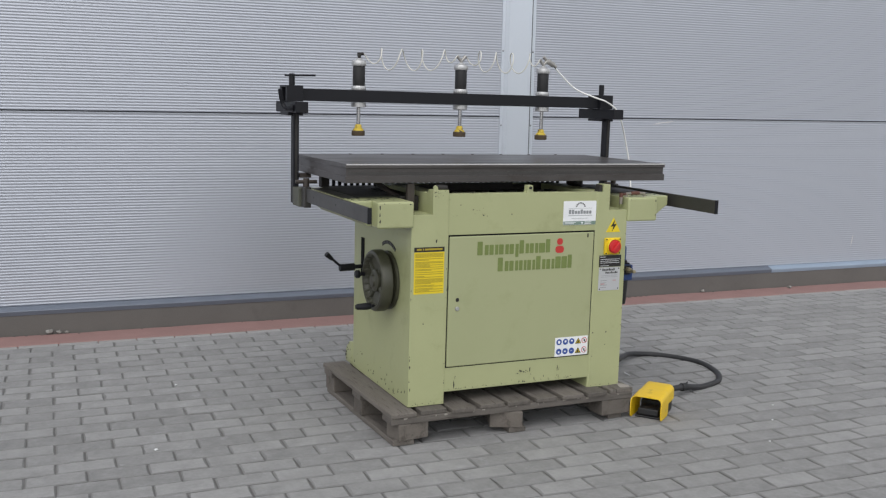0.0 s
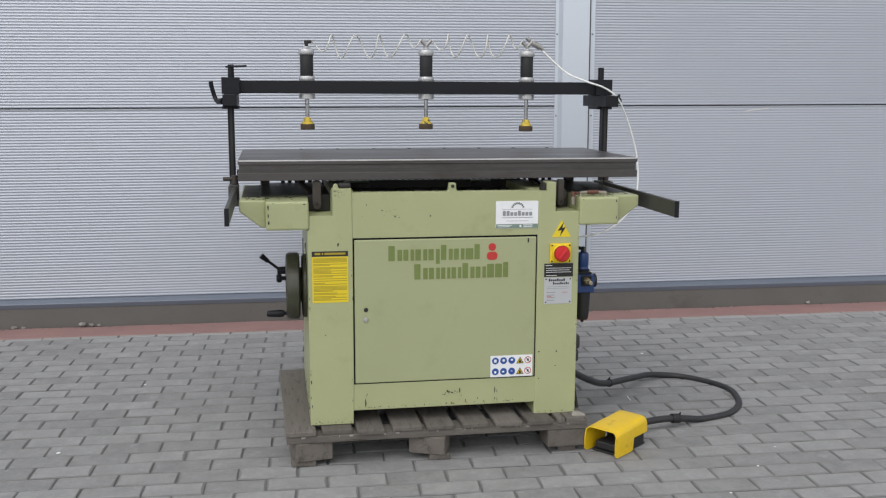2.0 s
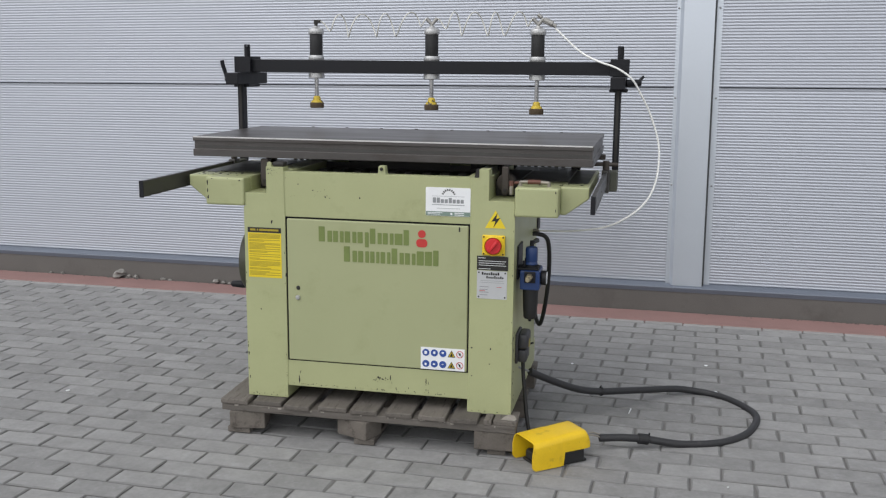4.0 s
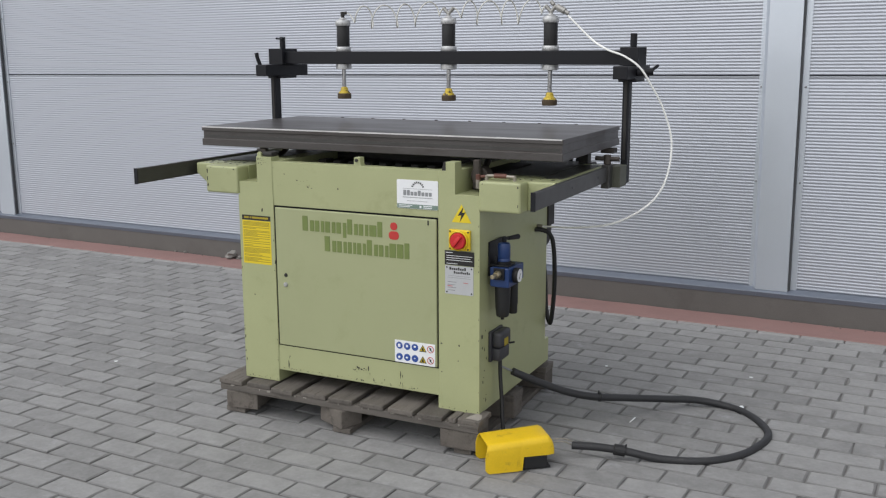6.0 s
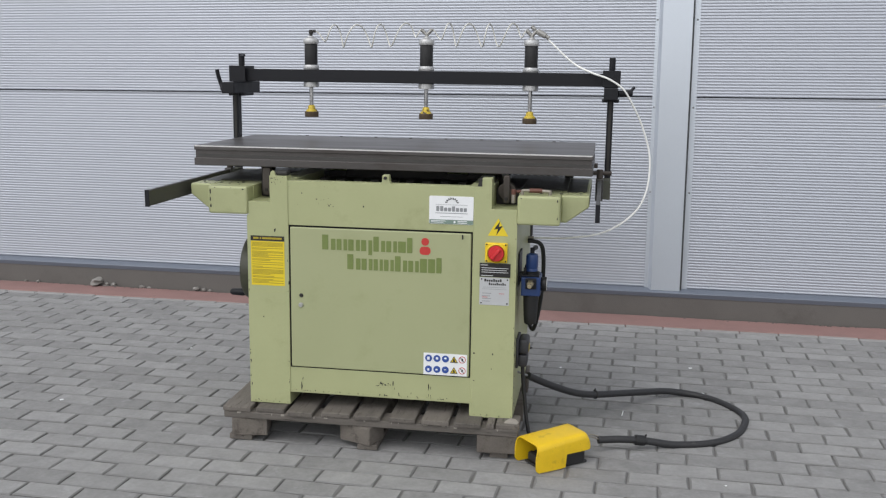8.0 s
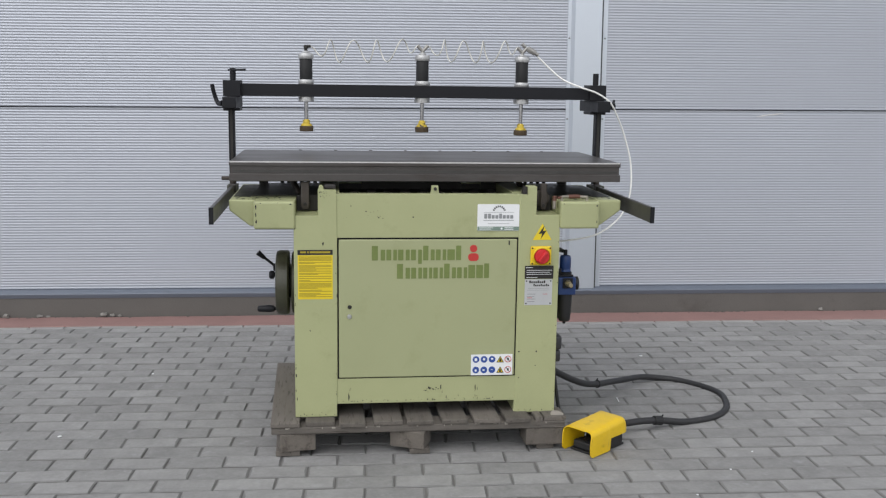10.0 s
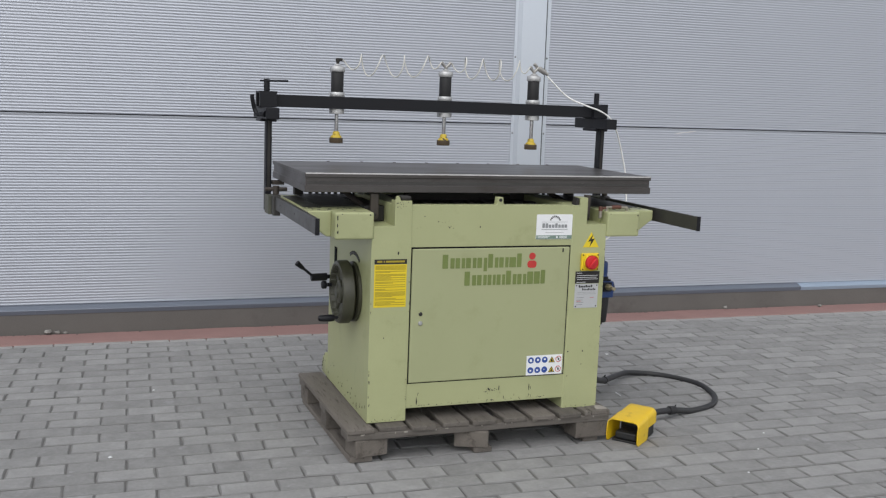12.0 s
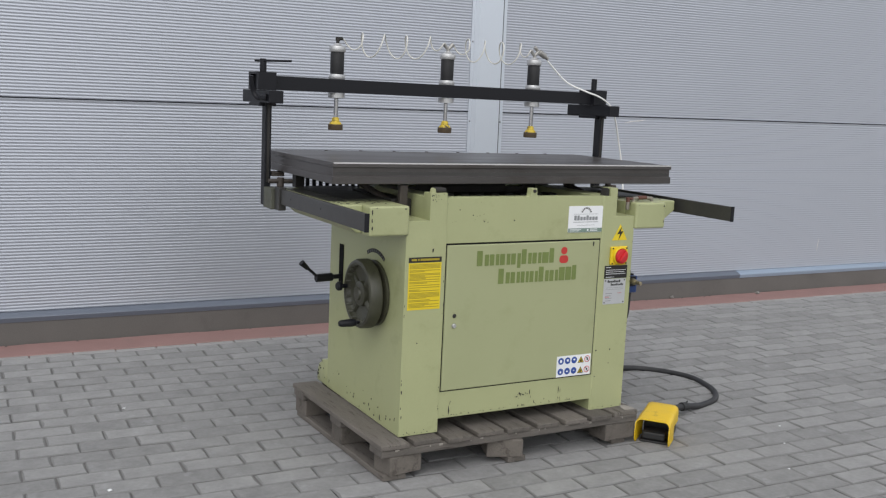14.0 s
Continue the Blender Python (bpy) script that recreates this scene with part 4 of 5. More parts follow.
for k in range(4):
    a = radians(38 + 90 * k)
    c, s_ = math.cos(a), math.sin(a)
    bm = rod(bmesh.new(), WC + Vector((-0.050, 0.036 * c, 0.036 * s_)), WC + Vector((-0.054, 0.098 * c, 0.098 * s_)), 0.014, 0.009, seg=12)
    part("spoke", bm, WHEEL, hw, smooth=True)
for k in range(22):
    a = radians(360 / 22 * k)
    c, s_ = math.cos(a), math.sin(a)
    bm = rod(bmesh.new(), WC + Vector((-0.056, 0.1005 * c, 0.1005 * s_)), WC + Vector((-0.076, 0.1035 * c, 0.1035 * s_)), 0.006, 0.0045, seg=8)
    part("finger_grip", bm, WHEEL, hw, smooth=True)
bm = bmesh.new()
lathe(bm, [(0, 0), (0.006, 0), (0.006, 0.012), (0.012, 0.016), (0.0145, 0.03), (0.012, 0.072), (0.008, 0.078), (0, 0.078)], pose(WC.x - 0.074, 3.818, 0.507, 0, -90), 18)
part("grip", bm, BLACK, hw, "black turned grip", True)
bm = bmesh.new()
lathe(bm, [(0, 0), (0.008, 0), (0.008, 0.018), (0.016, 0.022), (0.017, 0.034), (0.012, 0.040), (0, 0.040)], pose(WC.x - 0.074, 3.938, 0.616, 0, -90), 16)
part("lock_knob", bm, BLACK, hw, smooth=True)
# lever in the slot
bm = bmesh.new()
rod(bm, (1.295, 4.15, 0.610), (1.255, 4.15, 0.609), 0.009, seg=12)
rod(bm, (1.258, 4.15, 0.609), (1.190, 4.15, 0.607), 0.016, seg=16)
rod(bm, (1.198, 4.15, 0.612), (1.150, 4.145, 0.652), 0.0055, seg=12)
rod(bm, (1.156, 4.146, 0.646), (1.128, 4.143, 0.671), 0.008, 0.012, seg=14)
part("lock_lever", bm, BLACK, machine, "black clamping lever in the side slot", True)
# flat plate, the slot's inner shade put into its black colour
part("lever_slot", boxed(1.2925, 1.2945, 4.130, 4.168, 0.575, 0.735), GAP, body)
bm = bmesh.new()
pts = [(3.850 + 0.151 * math.cos(radians(a)), 0.612 + 0.151 * math.sin(radians(a))) for a in range(62, 128, 6)]
pts += [(3.850 + 0.137 * math.cos(radians(a)), 0.612 + 0.137 * math.sin(radians(a))) for a in range(122, 60, -6)]
prism(bm, pts, lambda u, v: Vector((1.2950, u, v)), Vector((-0.0015, 0, 0)))
part("curved_scale", bm, DARK, body, "dark curved scale above the handwheel")
for k in range(9):
    a = radians(67 + 6.6 * k)
    c, s_ = math.cos(a), math.sin(a)
    pts = [(3.850 + q * c + w * s_, 0.612 + q * s_ - w * c) for q, w in ((0.1395, -0.001), (0.1475, -0.001), (0.1475, 0.001), (0.1395, 0.001))]
    part("scale_tick", prism(bmesh.new(), pts, lambda u, v: Vector((1.2936, u, v)), Vector((-0.0006, 0, 0))), GREY_INK, body)

# ---- right side: air unit, socket, cables ----
reg = part("air_unit", solid([(2.284, 2.352, 3.668, 3.770, 0.590, 0.657), (2.286, 2.345, 3.770, 3.824, 0.594, 0.650)], (), 0.006), BLUE, machine, "blue and black air filter and regulator unit")
part("bracket", boxed(RX - 0.001, RX + 0.006, 3.685, 3.800, 0.620, 0.738, 0.002), BLACK, reg)
part("bracket_arm", boxed(RX + 0.004, 2.345, 3.682, 3.745, 0.657, 0.664, 0.002), BLACK, reg)
bm = bmesh.new()
lathe(bm, [(0, 0), (0.026, 0), (0.026, 0.008), (0.022, 0.011), (0, 0.011)], pose(2.318, 3.710, 0.6635), 24)
for y in (3.690, 3.742):
    box(bm, 2.290, 2.300, y, y + 0.010, 0.664, 0.688, 0.002)
part("collar", bm, BLACK, reg, smooth=True)
bm = bmesh.new()
lathe(bm, [(0, 0), (0.0215, 0), (0.0215, 0.006), (0.0200, 0.009), (0.0215, 0.012), (0.0215, 0.052), (0.019, 0.060), (0.010, 0.063), (0, 0.063)], pose(2.318, 3.710, 0.6745), 24)
part("regulator_knob", bm, BLUE, reg, smooth=True)
bm = bmesh.new()
lathe(bm, [(0, 0), (0.019, 0), (0.022, 0.004), (0.0245, 0.03), (0.027, 0.085), (0.028, 0.107), (0, 0.107)], pose(2.318, 3.700, 0.483), 20)
part("bowl", bm, RUBBER, reg, "dark filter bowl", True)
bm = bmesh.new()
lathe(bm, [(0, 0), (0.014, 0), (0.0165, 0.004), (0.0165, 0.03), (0.018, 0.036), (0.018, 0.124), (0, 0.124)], pose(2.316, 3.797, 0.471), 18)
part("oil_bowl", bm, RUBBER, reg, smooth=True)
part("drain", rod(bmesh.new(), (2.318, 3.700, 0.472), (2.318, 3.700, 0.4835), 0.006, seg=10), BLACK, reg)
ga = Matrix.Translation((2.352, 3.718, 0.626)) @ Matrix.Rotation(radians(90), 4, "Y") @ Matrix.Rotation(radians(90), 4, "Z")
bm = bmesh.new()
lathe(bm, [(0, 0), (0.023, 0), (0.0255, 0.003), (0.0255, 0.018), (0.023, 0.020), (0, 0.0185)], ga, 28)
part("gauge", bm, RUBBER, reg, "round pressure gauge with white dial", True)
bm = bmesh.new()
lathe(bm, [(0, 0.0005), (0.0225, 0.0005), (0.0225, 0), (0, 0)], ga @ Matrix.Translation((0, 0, 0.0200)), 24)
part("dial", bm, WHITE, reg)
part("needle", box(bmesh.new(), -0.0014, 0.0014, -0.014, 0.008, 0.0208, 0.0213, m=ga @ Matrix.Rotation(radians(-35), 4, "Z")), INK, reg)
part("inlet_plate", boxed(2.300, 2.338, 3.660, 3.6685, 0.617, 0.656, 0.002), BLACK, reg)
bm = bmesh.new()
rod(bm, (2.318, 3.661, 0.638), (2.318, 3.634, 0.638), 0.013, 0.011, seg=6)
rod(bm, (2.318, 3.636, 0.638), (2.318, 3.606, 0.638), 0.0075, seg=12)
part("inlet", bm, BRASS, reg, "worn metal air inlet", True)
bm = bmesh.new()
rod(bm, (2.318, 3.712, 0.735), (2.318, 3.712, 0.757), 0.0075, seg=12)
rod(bm, (2.318, 3.712, 0.750), (2.319, 3.745, 0.745), 0.0045, seg=12)
rod(bm, (2.319, 3.742, 0.7455), (2.322, 3.825, 0.738), 0.0065, 0.0095, seg=12)
part("valve_lever", bm, BLACK, reg, "small black valve lever", True)

bm = bmesh.new()
box(bm, RX - 0.001, RX + 0.010, 3.690, 3.800, 0.324, 0.433, 0.004)
box(bm, RX + 0.008, RX + 0.044, 3.698, 3.794, 0.374, 0.431, 0.012, 3)
box(bm, RX + 0.008, RX + 0.040, 3.701, 3.790, 0.326, 0.3725, 0.008)
sock = part("socket_box", bm, SWITCHBOX, machine, "black plastic switch box on the side", True)
part("tag", boxed(RX + 0.0435, RX + 0.0452, 3.728, 3.762, 0.378, 0.404), LABELY2, sock, "small yellowed tag")
part("toggle", rod(bmesh.new(), (RX + 0.038, 3.786, 0.373), (RX + 0.050, 3.806, 0.372), 0.0035, seg=10), BLACK, sock)
line = smooth_line([(RX + 0.022, 3.744, 0.314), (RX + 0.026, 3.738, 0.25), (RX + 0.036, 3.728, 0.17), (RX + 0.046, 3.712, 0.10), (RX + 0.062, 3.695, 0.045), (2.365, 3.690, 0.012), (2.42, 3.715, 0.009)])
part("switch_cable", tube(bmesh.new(), line, 0.007, 10), RUBBER, machine, smooth=True)
part("rear_box", boxed(2.170, 2.276, 4.261, 4.330, 0.690, 0.860, 0.004), DARK, machine, "dark grey housing behind the rear corner")
line = smooth_line([(2.266, 4.130, 0.699), (2.290, 4.136, 0.699), (2.318, 4.146, 0.688), (2.330, 4.160, 0.655), (2.333, 4.175, 0.580), (2.326, 4.200, 0.466), (2.308, 4.230, 0.35), (2.290, 4.255, 0.306), (2.268, 4.274, 0.36), (2.260, 4.274, 0.50), (2.24, 4.28, 0.62)])
part("hanging_cable", tube(bmesh.new(), line, 0.0085, 10), RUBBER, machine, "black cable loop at the back corner", True)
part("hose_stub", rod(bmesh.new(), (RX - 0.002, 4.152, 0.709), (RX + 0.022, 4.152, 0.709), 0.0075, seg=12), FITTING, machine)
part("feed_wire", rod(bmesh.new(), (2.266, 3.800, 0.262), (2.310, 3.826, 0.238), 0.004, seg=8), GREY_INK, machine)
line = smooth_line([(2.310, 3.818, 0.242), (2.338, 3.842, 0.222), (2.411, 3.910, 0.174), (2.485, 3.982, 0.132), (2.557, 4.052, 0.107), (2.643, 4.145, 0.086), (2.749, 4.262, 0.060), (2.854, 4.358, 0.040), (2.959, 4.382, 0.026), (3.042, 4.345, 0.0215), (3.108, 4.262, 0.0215), (3.147, 4.170, 0.0215), (3.142, 4.075, 0.0215), (3.094, 3.941, 0.0215), (2.999, 3.837, 0.0215), (2.863, 3.784, 0.024), (2.746, 3.750, 0.044), (2.659, 3.722, 0.054), (2.576, 3.694, 0.056)])
conduit = part("conduit", tube(bmesh.new(), line, 0.0136, 14), CABLE, machine, "thick dusty black flexible conduit lying in a loop", True)
for at, long, r in (((2.557, 4.052, 0.107), 0.009, 0.0175), ((2.746, 3.750, 0.044), 0.040, 0.0190)):
    k = min(range(len(line) - 1), key=lambda k: (line[k] - Vector(at)).length)
    p, q = line[k], line[k + 1]
    bm = rod(bmesh.new(), p, p + (q - p).normalized() * long, r, seg=14)
    rod(bm, p + Vector((0, 0, 0.015)), p + Vector((0.003, -0.004, 0.026)), 0.004, 0.0025, seg=6)
    part("cable_wrap", bm, RUBBER, conduit, "black tape wrapped round the conduit")

part("motor", rod(bmesh.new(), (2.10, 4.290, 0.665), (2.258, 4.290, 0.665), 0.058, seg=28), DARK, machine, "dark motor at the back", True)

# it leans a little with the pallet; the table and the clamps sit a few millimetres up on their spindles
for ob in machine.children:
    kind = ob.name.split(".")[0]
    if kind in ("table_top", "table_core", "table_base"):
        ob.location.z += 0.004
    elif kind == "air_unit":
        ob.location.z -= 0.009
    elif kind == "socket_box":
        ob.location.z -= 0.018
    elif kind in ("post", "beam", "air_cylinder", "coil_tube", "clamp_lever", "tee_handle"):
        ob.location.z += 0.006
machine.location.z -= 0.006
machine.rotation_euler.y = radians(0.42)

# ---- foot pedal ----
PA = radians(38)
PM = Matrix.Translation((2.288, 3.544, 0)) @ Matrix.Rotation(PA, 4, "Z") @ Matrix.Diagonal((1.12, 1.0, 0.96, 1))   # u along its length, v across towards the camera
pedal = thing("foot_pedal", (2.42, 3.62, 0), "yellow foot pedal with open hood on the paving beside the pallet", "pedal")


def hood():
    """A sheet hood: open mouth with rounded corners, straight sides cut away over the rear, a lower rounded back."""
    w, r = 0.134, 0.022
    arc = [radians(a) for a in (0, 22, 45, 68, 90)]

    def low(u):
        if u < 0.012:
            return 0.004 + 0.014 * (1 - u / 0.012) ** 2
        return 0.004 if u < 0.112 else min(0.052, 0.004 + (u - 0.112) * 12)

    def top(u):
        return 0.104 + 0.072 * u - (0.030 * ((u - 0.188) / 0.022) ** 2 if u > 0.188 else 0)

    def section(u, th):
        b, t = low(u), top(u) - th
        rr = r - th
        hw_ = 0.5 * w * (1 - (0.0 if u < 0.09 else 0.05 * min(1, max(0, u - 0.095) / 0.013)) - (0.10 * ((u - 0.188) / 0.022) ** 2 if u > 0.188 else 0)) - th
        sec = [(-hw_, b), (-hw_, 0.5 * (b + t))]
        sec += [(-hw_ + rr - rr * math.cos(a), t - rr + rr * math.sin(a)) for a in arc]
        sec += [(hw_ - rr + rr * math.sin(a), t - rr + rr * math.cos(a)) for a in arc]
        sec += [(hw_, 0.5 * (b + t)), (hw_, b)]
        back = -0.0035 if u > 0.209 and th else 0
        return [PM @ Vector((u + back + (0.010 * max(0, z - 0.07) / 0.034 if u < 0.01 else 0), v - w / 2, z)) for v, z in sec]

    bm = bmesh.new()
    us = (0.0, 0.004, 0.012, 0.05, 0.095, 0.100, 0.108, 0.1118, 0.1165, 0.16, 0.188, 0.198, 0.206, 0.210)
    outer = [[bm.verts.new(p) for p in section(u, 0.0)] for u in us]
    inner = [[bm.verts.new(p) for p in section(u, 0.0035)] for u in us]
    n = len(outer[0])
    for rows in (outer, inner):
        for a, b in zip(rows, rows[1:]):
            for q in range(n - 1):
                bm.faces.new((a[q], a[q + 1], b[q + 1], b[q]))
        bm.faces.new(rows[-1])
    for q in range(n - 1):
        bm.faces.new((outer[0][q], outer[0][q + 1], inner[0][q + 1], inner[0][q]))
    for e in (0, n - 1):
        for k in range(len(us) - 1):
            bm.faces.new((outer[k][e], outer[k + 1][e], inner[k + 1][e], inner[k][e]))
    bm.faces.new((outer[-1][0], outer[-1][n - 1], inner[-1][n - 1], inner[-1][0]))
    bmesh.ops.recalc_face_normals(bm, faces=bm.faces)
    return bm


part("hood", hood(), SCUFFED, pedal, "worn yellow enamelled hood", True)
part("base", boxed(0.030, 0.200, -0.122, -0.012, 0.001, 0.010, 0.003, m=PM), RUBBER, pedal)
part("rear_housing", boxed(0.117, 0.190, -0.125, -0.009, 0.002, 0.056, 0.006, m=PM), RUBBER, pedal, "black rear housing")
bm = boxed(0.032, 0.116, -0.112, -0.022, 0.014, 0.046, 0.007, m=PM @ pose(0, 0, 0, 0, 4))
for k in range(5):
    box(bm, 0.038 + 0.015 * k, 0.045 + 0.015 * k, -0.106, -0.028, 0.0455, 0.0485, 0.001, 1, m=PM @ pose(0, 0, 0, 0, 4))
part("treadle", bm, RUBBER, pedal, "black treadle under the hood")
g0 = PM @ Vector((0.206, -0.070, 0.074))
part("gland", rod(bmesh.new(), g0, PM @ Vector((0.216, -0.070, 0.073)), 0.010, 0.009, seg=14), DARK, pedal, smooth=True)
for dy, dz in ((0.004, 0.004), (-0.004, -0.003)):
    line = smooth_line([g0 + Vector((0, dy, dz)), Vector((2.550, 3.672 + dy, 0.066 + dz)), Vector((2.578, 3.695 + dy, 0.051 + dz))], 5)
    part("wire", tube(bmesh.new(), line, 0.0028, 8), FITTING, pedal, "bare pale lead", smooth=True)

# ---- pallet ----
pallet = thing("pallet", (1.75, 3.95, 0), "weathered grey wooden pallet under the machine", "pallet")
rp = random.Random(5)
for x0, x1 in ((1.206, 1.312), (1.333, 1.440), (1.455, 1.552), (1.583, 1.690), (1.704, 1.803), (1.833, 1.931), (1.954, 2.052), (2.070, 2.166), (2.186, 2.214), (2.219, 2.301)):
    e, z = rp.uniform(-0.012, 0.008), rp.uniform(-0.0015, 0)
    back = 3.690 if x0 > 2.2 else 4.375 + rp.uniform(-0.01, 0.01)   # the last one is broken off short
    bm = boxed(x0, x1, 3.576 + e, back, 0.1152 + z, 0.1342 + z, 0.004, 2)
    for v in bm.verts:
        v.co += 0.0015 * noise.noise_vector(v.co * 9)
        v.co.z = min(v.co.z, 0.1342)
    part("slat", bm, WOOD, pallet)
for y in (3.580, 3.920, 4.275):
    bm = boxed(1.209, 2.297, y, y + 0.095, 0.0890, 0.1150, 0.003, 2)
    for v in bm.verts:
        v.co += 0.0015 * noise.noise_vector(v.co * 9)
    part("cross_board", bm, WOODX, pallet)
for i, (x, turn) in enumerate(((1.297, 9), (1.722, -22), (2.222, 2))):
    for j, y in enumerate((3.632, 3.968, 4.322)):
        a = turn if j == 0 else rp.uniform(-3, 3)
        hx, hy = (0.066, 0.048) if i != 2 else (0.072, 0.048)
        part("block", boxed(-hx, hx, -hy, hy, 0.0225, 0.0888, 0.004, 2, m=pose(x - (0.014 if i == 0 and j else 0.0), y, 0, 0, 0, a)), BLOCK, pallet)
for x0, x1 in ((1.222, 1.310), (1.715, 1.790), (2.196, 2.262)):
    bm = boxed(x0, x1, 3.590 + rp.uniform(-0.015, 0.01), 4.37, 0.001, 0.0222, 0.003, 2)
    part("skid_board", bm, WOOD, pallet)

bm = prism(bmesh.new(), [(2.246, 3.592), (2.292, 3.589), (2.298, 3.606), (2.286, 3.640), (2.266, 3.648), (2.251, 3.618)], lambda u, v: Vector((u, v, 0.1343)), Vector((0, 0, 0.0008)))
part("bare_patch", bm, BAREWOOD, pallet, "pale splintered patch of bare wood")
for _ in range(16):   # splintered front edges of the slats
    x, w = rp.uniform(1.24, 2.28), rp.uniform(0.003, 0.014)
    part("splinter", boxed(x, x + w, 3.5780, 3.5830, 0.1060 + 0.005 * rp.random(), 0.1140, 0.001, 1), BAREWOOD, pallet)

# the pallet is racked out of square and lies slightly askew
for ob in pallet.children:
    for v in ob.data.vertices:
        v.co.x -= 0.038 * (v.co.y - 3.58)
pallet.rotation_euler.z = radians(-1.0)
pallet.location = Matrix.Translation((1.22, 3.565, 0)) @ Matrix.Rotation(radians(-1.0), 4, "Z") @ Vector((0.53, 0.37, 0))


# ---- litter ----
def pebble(name, x, y, s, mat, label, flat=0.6, z=0.0):
    bm = bmesh.new()
    bmesh.ops.create_icosphere(bm, subdivisions=2, radius=s)
    for v in bm.verts:
        v.co += 0.75 * s * noise.noise_vector(v.co / s * 1.1 + Vector((x * 7, y * 5, 0)))
        v.co.z *= flat
    low = min(v.co.z for v in bm.verts)
    bmesh.ops.translate(bm, vec=(x, y, z - low), verts=bm.verts)
    tagged(link(name, bm, mat, True), label, "litter", "rubble in the yard")


for x, y, s in ((-0.56, 5.765, 0.038), (-0.50, 5.765, 0.017), (-0.45, 5.765, 0.018), (-0.26, 5.765, 0.014), (-0.21, 5.768, 0.010), (-1.07, 5.768, 0.010), (-0.98, 5.765, 0.012), (0.11, 5.770, 0.022), (0.16, 5.768, 0.016), (0.20, 5.770, 0.013), (4.42, 5.77, 0.016), (5.15, 5.72, 0.014)):
    p = YARD @ Vector((x, y, 0))
    pebble("stone", p.x, p.y, s, STONE, "pale crumb of rubble at the foot of the wall", z=0.003)
rc, cv, cf = random.Random(33), [], []
for _ in range(150):
    x = rc.choice((rc.uniform(-2.6, 4.8), rc.gauss(3.9, 0.25), rc.gauss(-0.4, 0.3)))
    p = YARD @ Vector((x, PLINTH_Y - 0.012 - abs(rc.gauss(0, 0.008)), 0.002))
    q, n = rc.uniform(0.002, 0.007), len(cv)
    for e in range(6):
        k = q * rc.uniform(0.6, 1.2)
        cv.append((p.x + 1.6 * k * math.cos(e * 1.047), p.y + k * math.sin(e * 1.047), p.z + 0.002 * rc.random()))
    cv += [(p.x, p.y, p.z + 0.9 * q), (p.x, p.y, p.z - 0.004)]
    for e in range(6):
        cf += [(n + e, n + (e + 1) % 6, n + 6), (n + (e + 1) % 6, n + e, n + 7)]
me = bpy.data.meshes.new("crumbs")
me.from_pydata(cv, [], cf)
me.materials.append(CRUMB)
tagged(new("crumbs", me), "dark crumbs of dirt along the foot of the plinth", "litter", kind="stuff")
for x, y, s in ((0.380, 3.865, 0.007), (2.990, 4.79, 0.007), (3.0, 3.46, 0.0045), (2.85, 3.30, 0.004), (3.013, 4.418, 0.008), (2.397, 4.695, 0.006), (2.649, 3.096, 0.005), (0.590, 4.691, 0.006)):
    pebble("scrap", x, y, s, WHITE, "small white scrap lying on the pavers", 0.4)


bm = rod(bmesh.new(), (2.668, 4.085, 0.003), (2.674, 4.138, 0.003), 0.002, 0.0028, seg=6)
tagged(link("splinter", bm, WHITE), "pale thin splinter lying inside the conduit's loop", "litter")

rf, fv, ff = random.Random(21), [], []
for _ in range(40):
    x, y, a, q, k = rf.uniform(-0.8, 3.8), 2.6 + 2.8 * rf.random(), rf.uniform(0, 6.28), rf.uniform(0.0012, 0.0034), rf.choice((1, 1, 1, 2.2))
    n = len(fv)
    for e in range(5):
        u, v = k * q * rf.uniform(0.6, 1.1) * math.cos(e * 1.256), q * rf.uniform(0.6, 1.1) * math.sin(e * 1.256)
        fv.append((x + u * math.cos(a) - v * math.sin(a), y + u * math.sin(a) + v * math.cos(a), 0.0012))
    fv.append((x, y, 0.0012 + q))
    fv.append((x, y, -0.001))
    for e in range(5):
        ff += [(n + e, n + (e + 1) % 5, n + 5), (n + (e + 1) % 5, n + e, n + 6)]
me = bpy.data.meshes.new("chippings")
me.from_pydata(fv, [], ff)
me.materials.append(KERB)
tagged(new("chippings", me), "tiny pale chips of stone strewn over the pavers", "litter", kind="stuff")


# ---- pavers ----
def paver_mesh(l, w, h=0.014, c=0.004, wear=None):
    """A block with chamfered upper edges; wear, a random source, knocks its corners and edges about."""
    x, y = l / 2, w / 2
    ring_ = [(-1, -1), (0, -1), (1, -1), (1, 0), (1, 1), (0, 1), (-1, 1), (-1, 0)]
    low, mid, top = [], [], []
    for a, b in ring_:
        d = (wear.gauss(0, 0.0011), wear.gauss(0, 0.0011)) if wear else (0, 0)
        k = c * (1 + (abs(wear.gauss(0, 0.7)) if wear else 0))
        low.append((a * x, b * y, -h))
        mid.append((a * x + d[0], b * y + d[1], -c))
        top.append((a * (x - k) + d[0], b * (y - k) + d[1], 0))
    n, fs = len(ring_), [tuple(range(16, 24))]
    for i in range(n):
        j = (i + 1) % n
        fs += [(i, j, n + j, n + i), (n + i, n + j, 2 * n + j, 2 * n + i)]
    return low + mid + top, fs


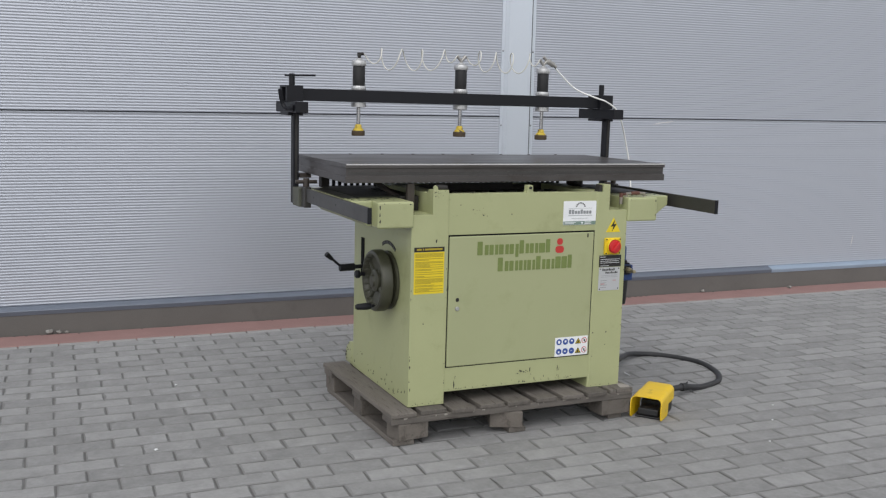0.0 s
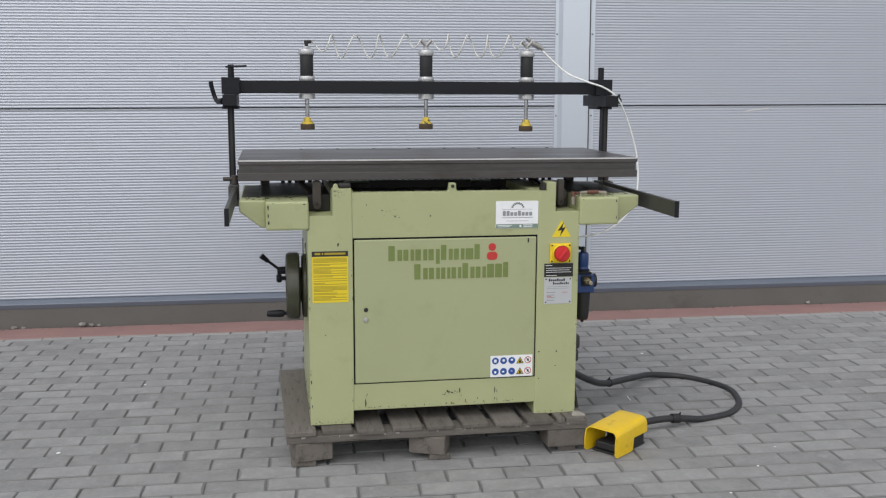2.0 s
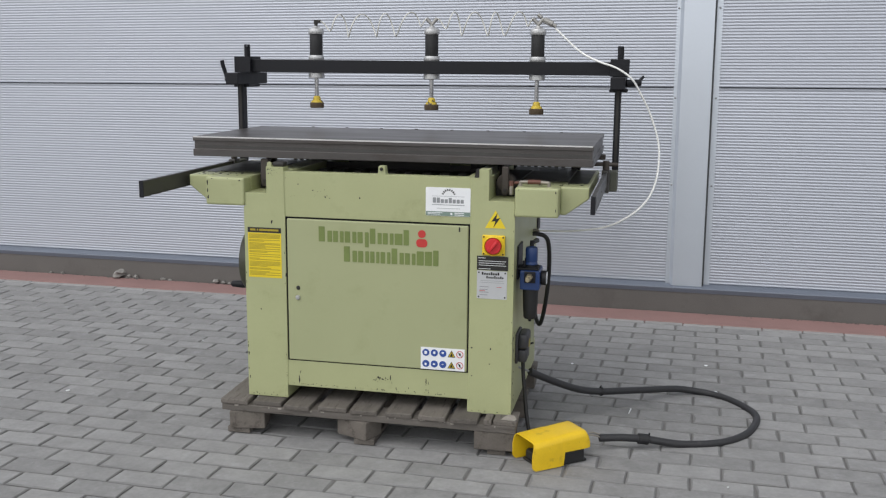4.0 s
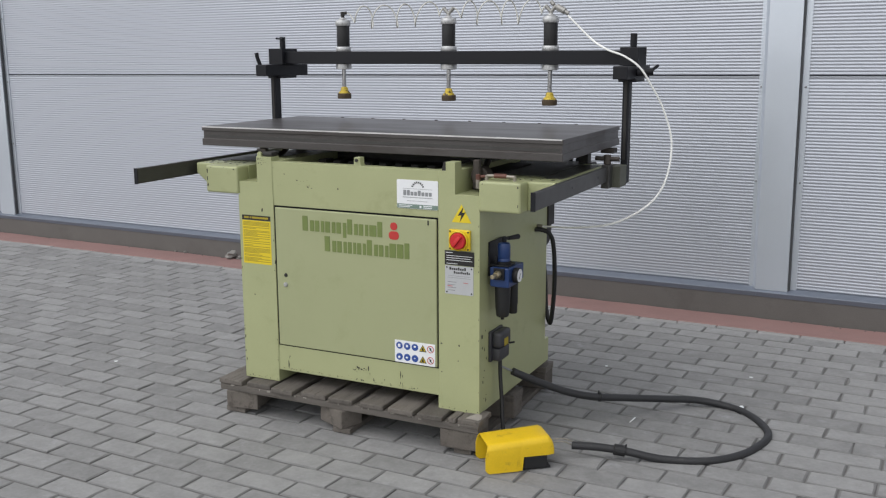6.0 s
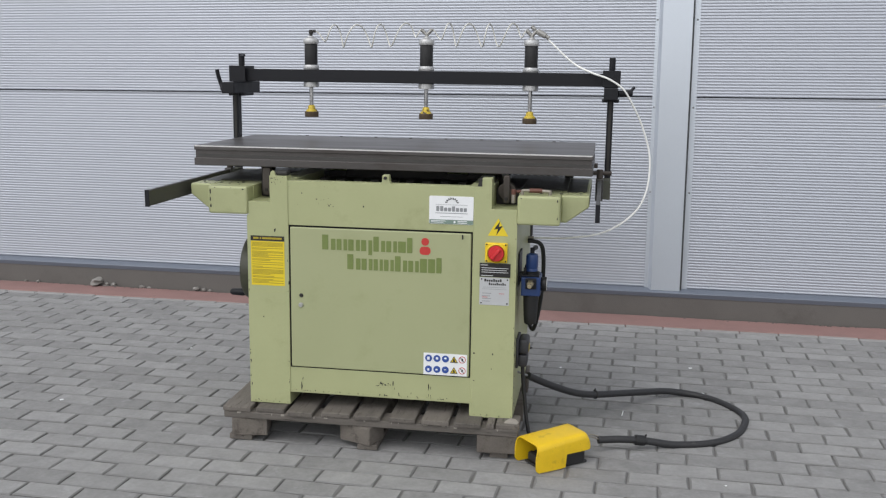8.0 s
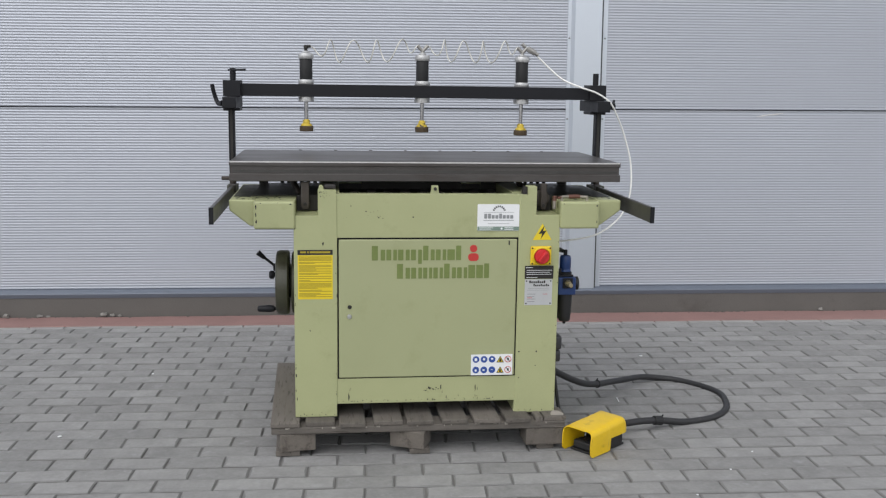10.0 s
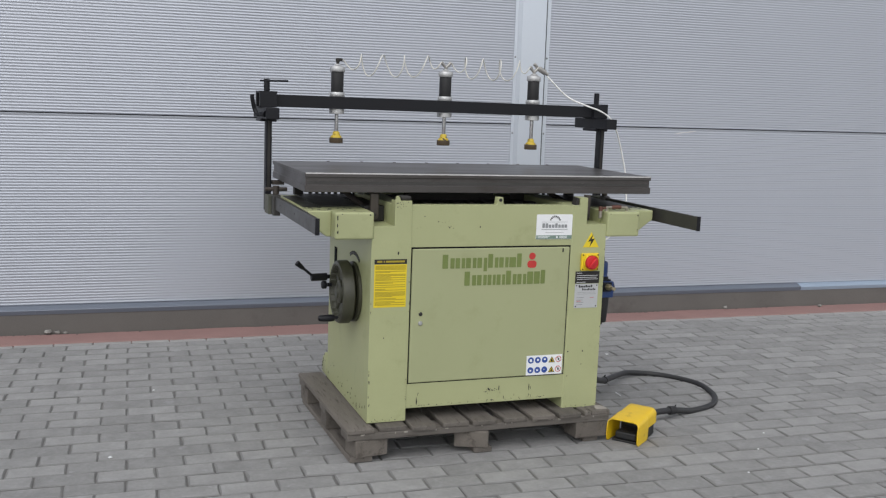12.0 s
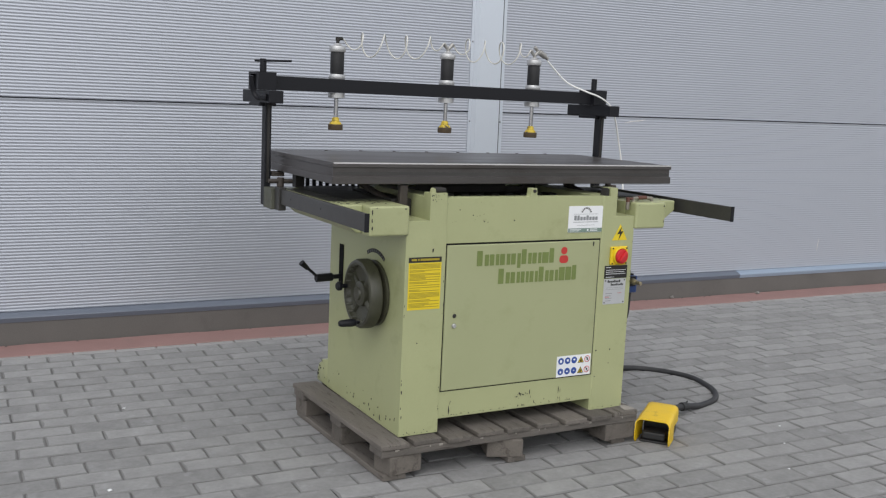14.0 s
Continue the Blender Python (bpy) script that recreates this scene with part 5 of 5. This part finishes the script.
def paver_skin(me, vs, fs, mats):
    """Face on top, worn edge round it, dirt on the sides."""
    me.from_pydata(vs, [], fs)
    for m in mats:
        me.materials.append(m)
    me.polygons.foreach_set("material_index", ([0] + [2, 1] * 8) * (len(fs) // 17))


rv = random.Random(8)
shapes = [paver_mesh(0.2008, 0.0995, 0.02, 0.0034, rv) for _ in range(24)]
paver_meshes = []
for v, f in shapes[:12]:
    paver_meshes.append(bpy.data.meshes.new("paver"))
    paver_skin(paver_meshes[-1], v, f, (PAVER, SOILED, SAND))
bm = boxed(-5.8, 8.4, -3.4, 5.500, -0.0170, -0.0060)
pavement = squared(tagged(link("pavement", bm, SAND), "yard of grey concrete pavers in running bond", "pavement", kind="structure"))
field_v, field_f = [], []
for j in range(-65, 21):
    y = 3.3697 + 0.10421 * j
    off = 0.5 if j % 2 == 1 else 0.0
    for i in range(-30, 38):
        x = 0.4286 + 0.20481 * (i + 0.5 + off)
        m = pose(x + rv.uniform(-0.0012, 0.0012), y + rv.uniform(-0.0012, 0.0012), rv.uniform(-0.0013, 0.0005), rv.gauss(0, 0.28), rv.gauss(0, 0.2), rv.gauss(0, 0.25))
        if 0.80 < x < 3.30 and 2.95 < y < 5.40:
            ob = new("paver", rv.choice(paver_meshes))
            ob.parent = pavement
            ob.matrix_basis = m
        else:
            n = len(field_v)
            v, f = rv.choice(shapes)
            field_v += [tuple(m @ Vector(p)) for p in v]
            field_f += [tuple(n + k for k in q) for q in f]
fm = bpy.data.meshes.new("paver_field")
paver_skin(fm, field_v, field_f, (PAVER2, SOILED, SAND))
ob = new("paver_field", fm)
ob.parent = pavement
tagged(ob, kind="stuff")
# pale edging row
em = bpy.data.meshes.new("edging_stone")
vs2, fs2 = paver_mesh(0.1935, 0.036, 0.02)
em.from_pydata(vs2, [], fs2)
em.materials.append(KERB)
for i in range(-40, 42):
    ob = new("edging_stone", em)
    ob.parent = strip
    ob.matrix_basis = pose(0.352 + 0.1978 * (i - 0.5), 5.525, 0.002 + rv.uniform(-0.0015, 0.0015), rv.gauss(0, 0.3), 0, rv.gauss(0, 0.3))
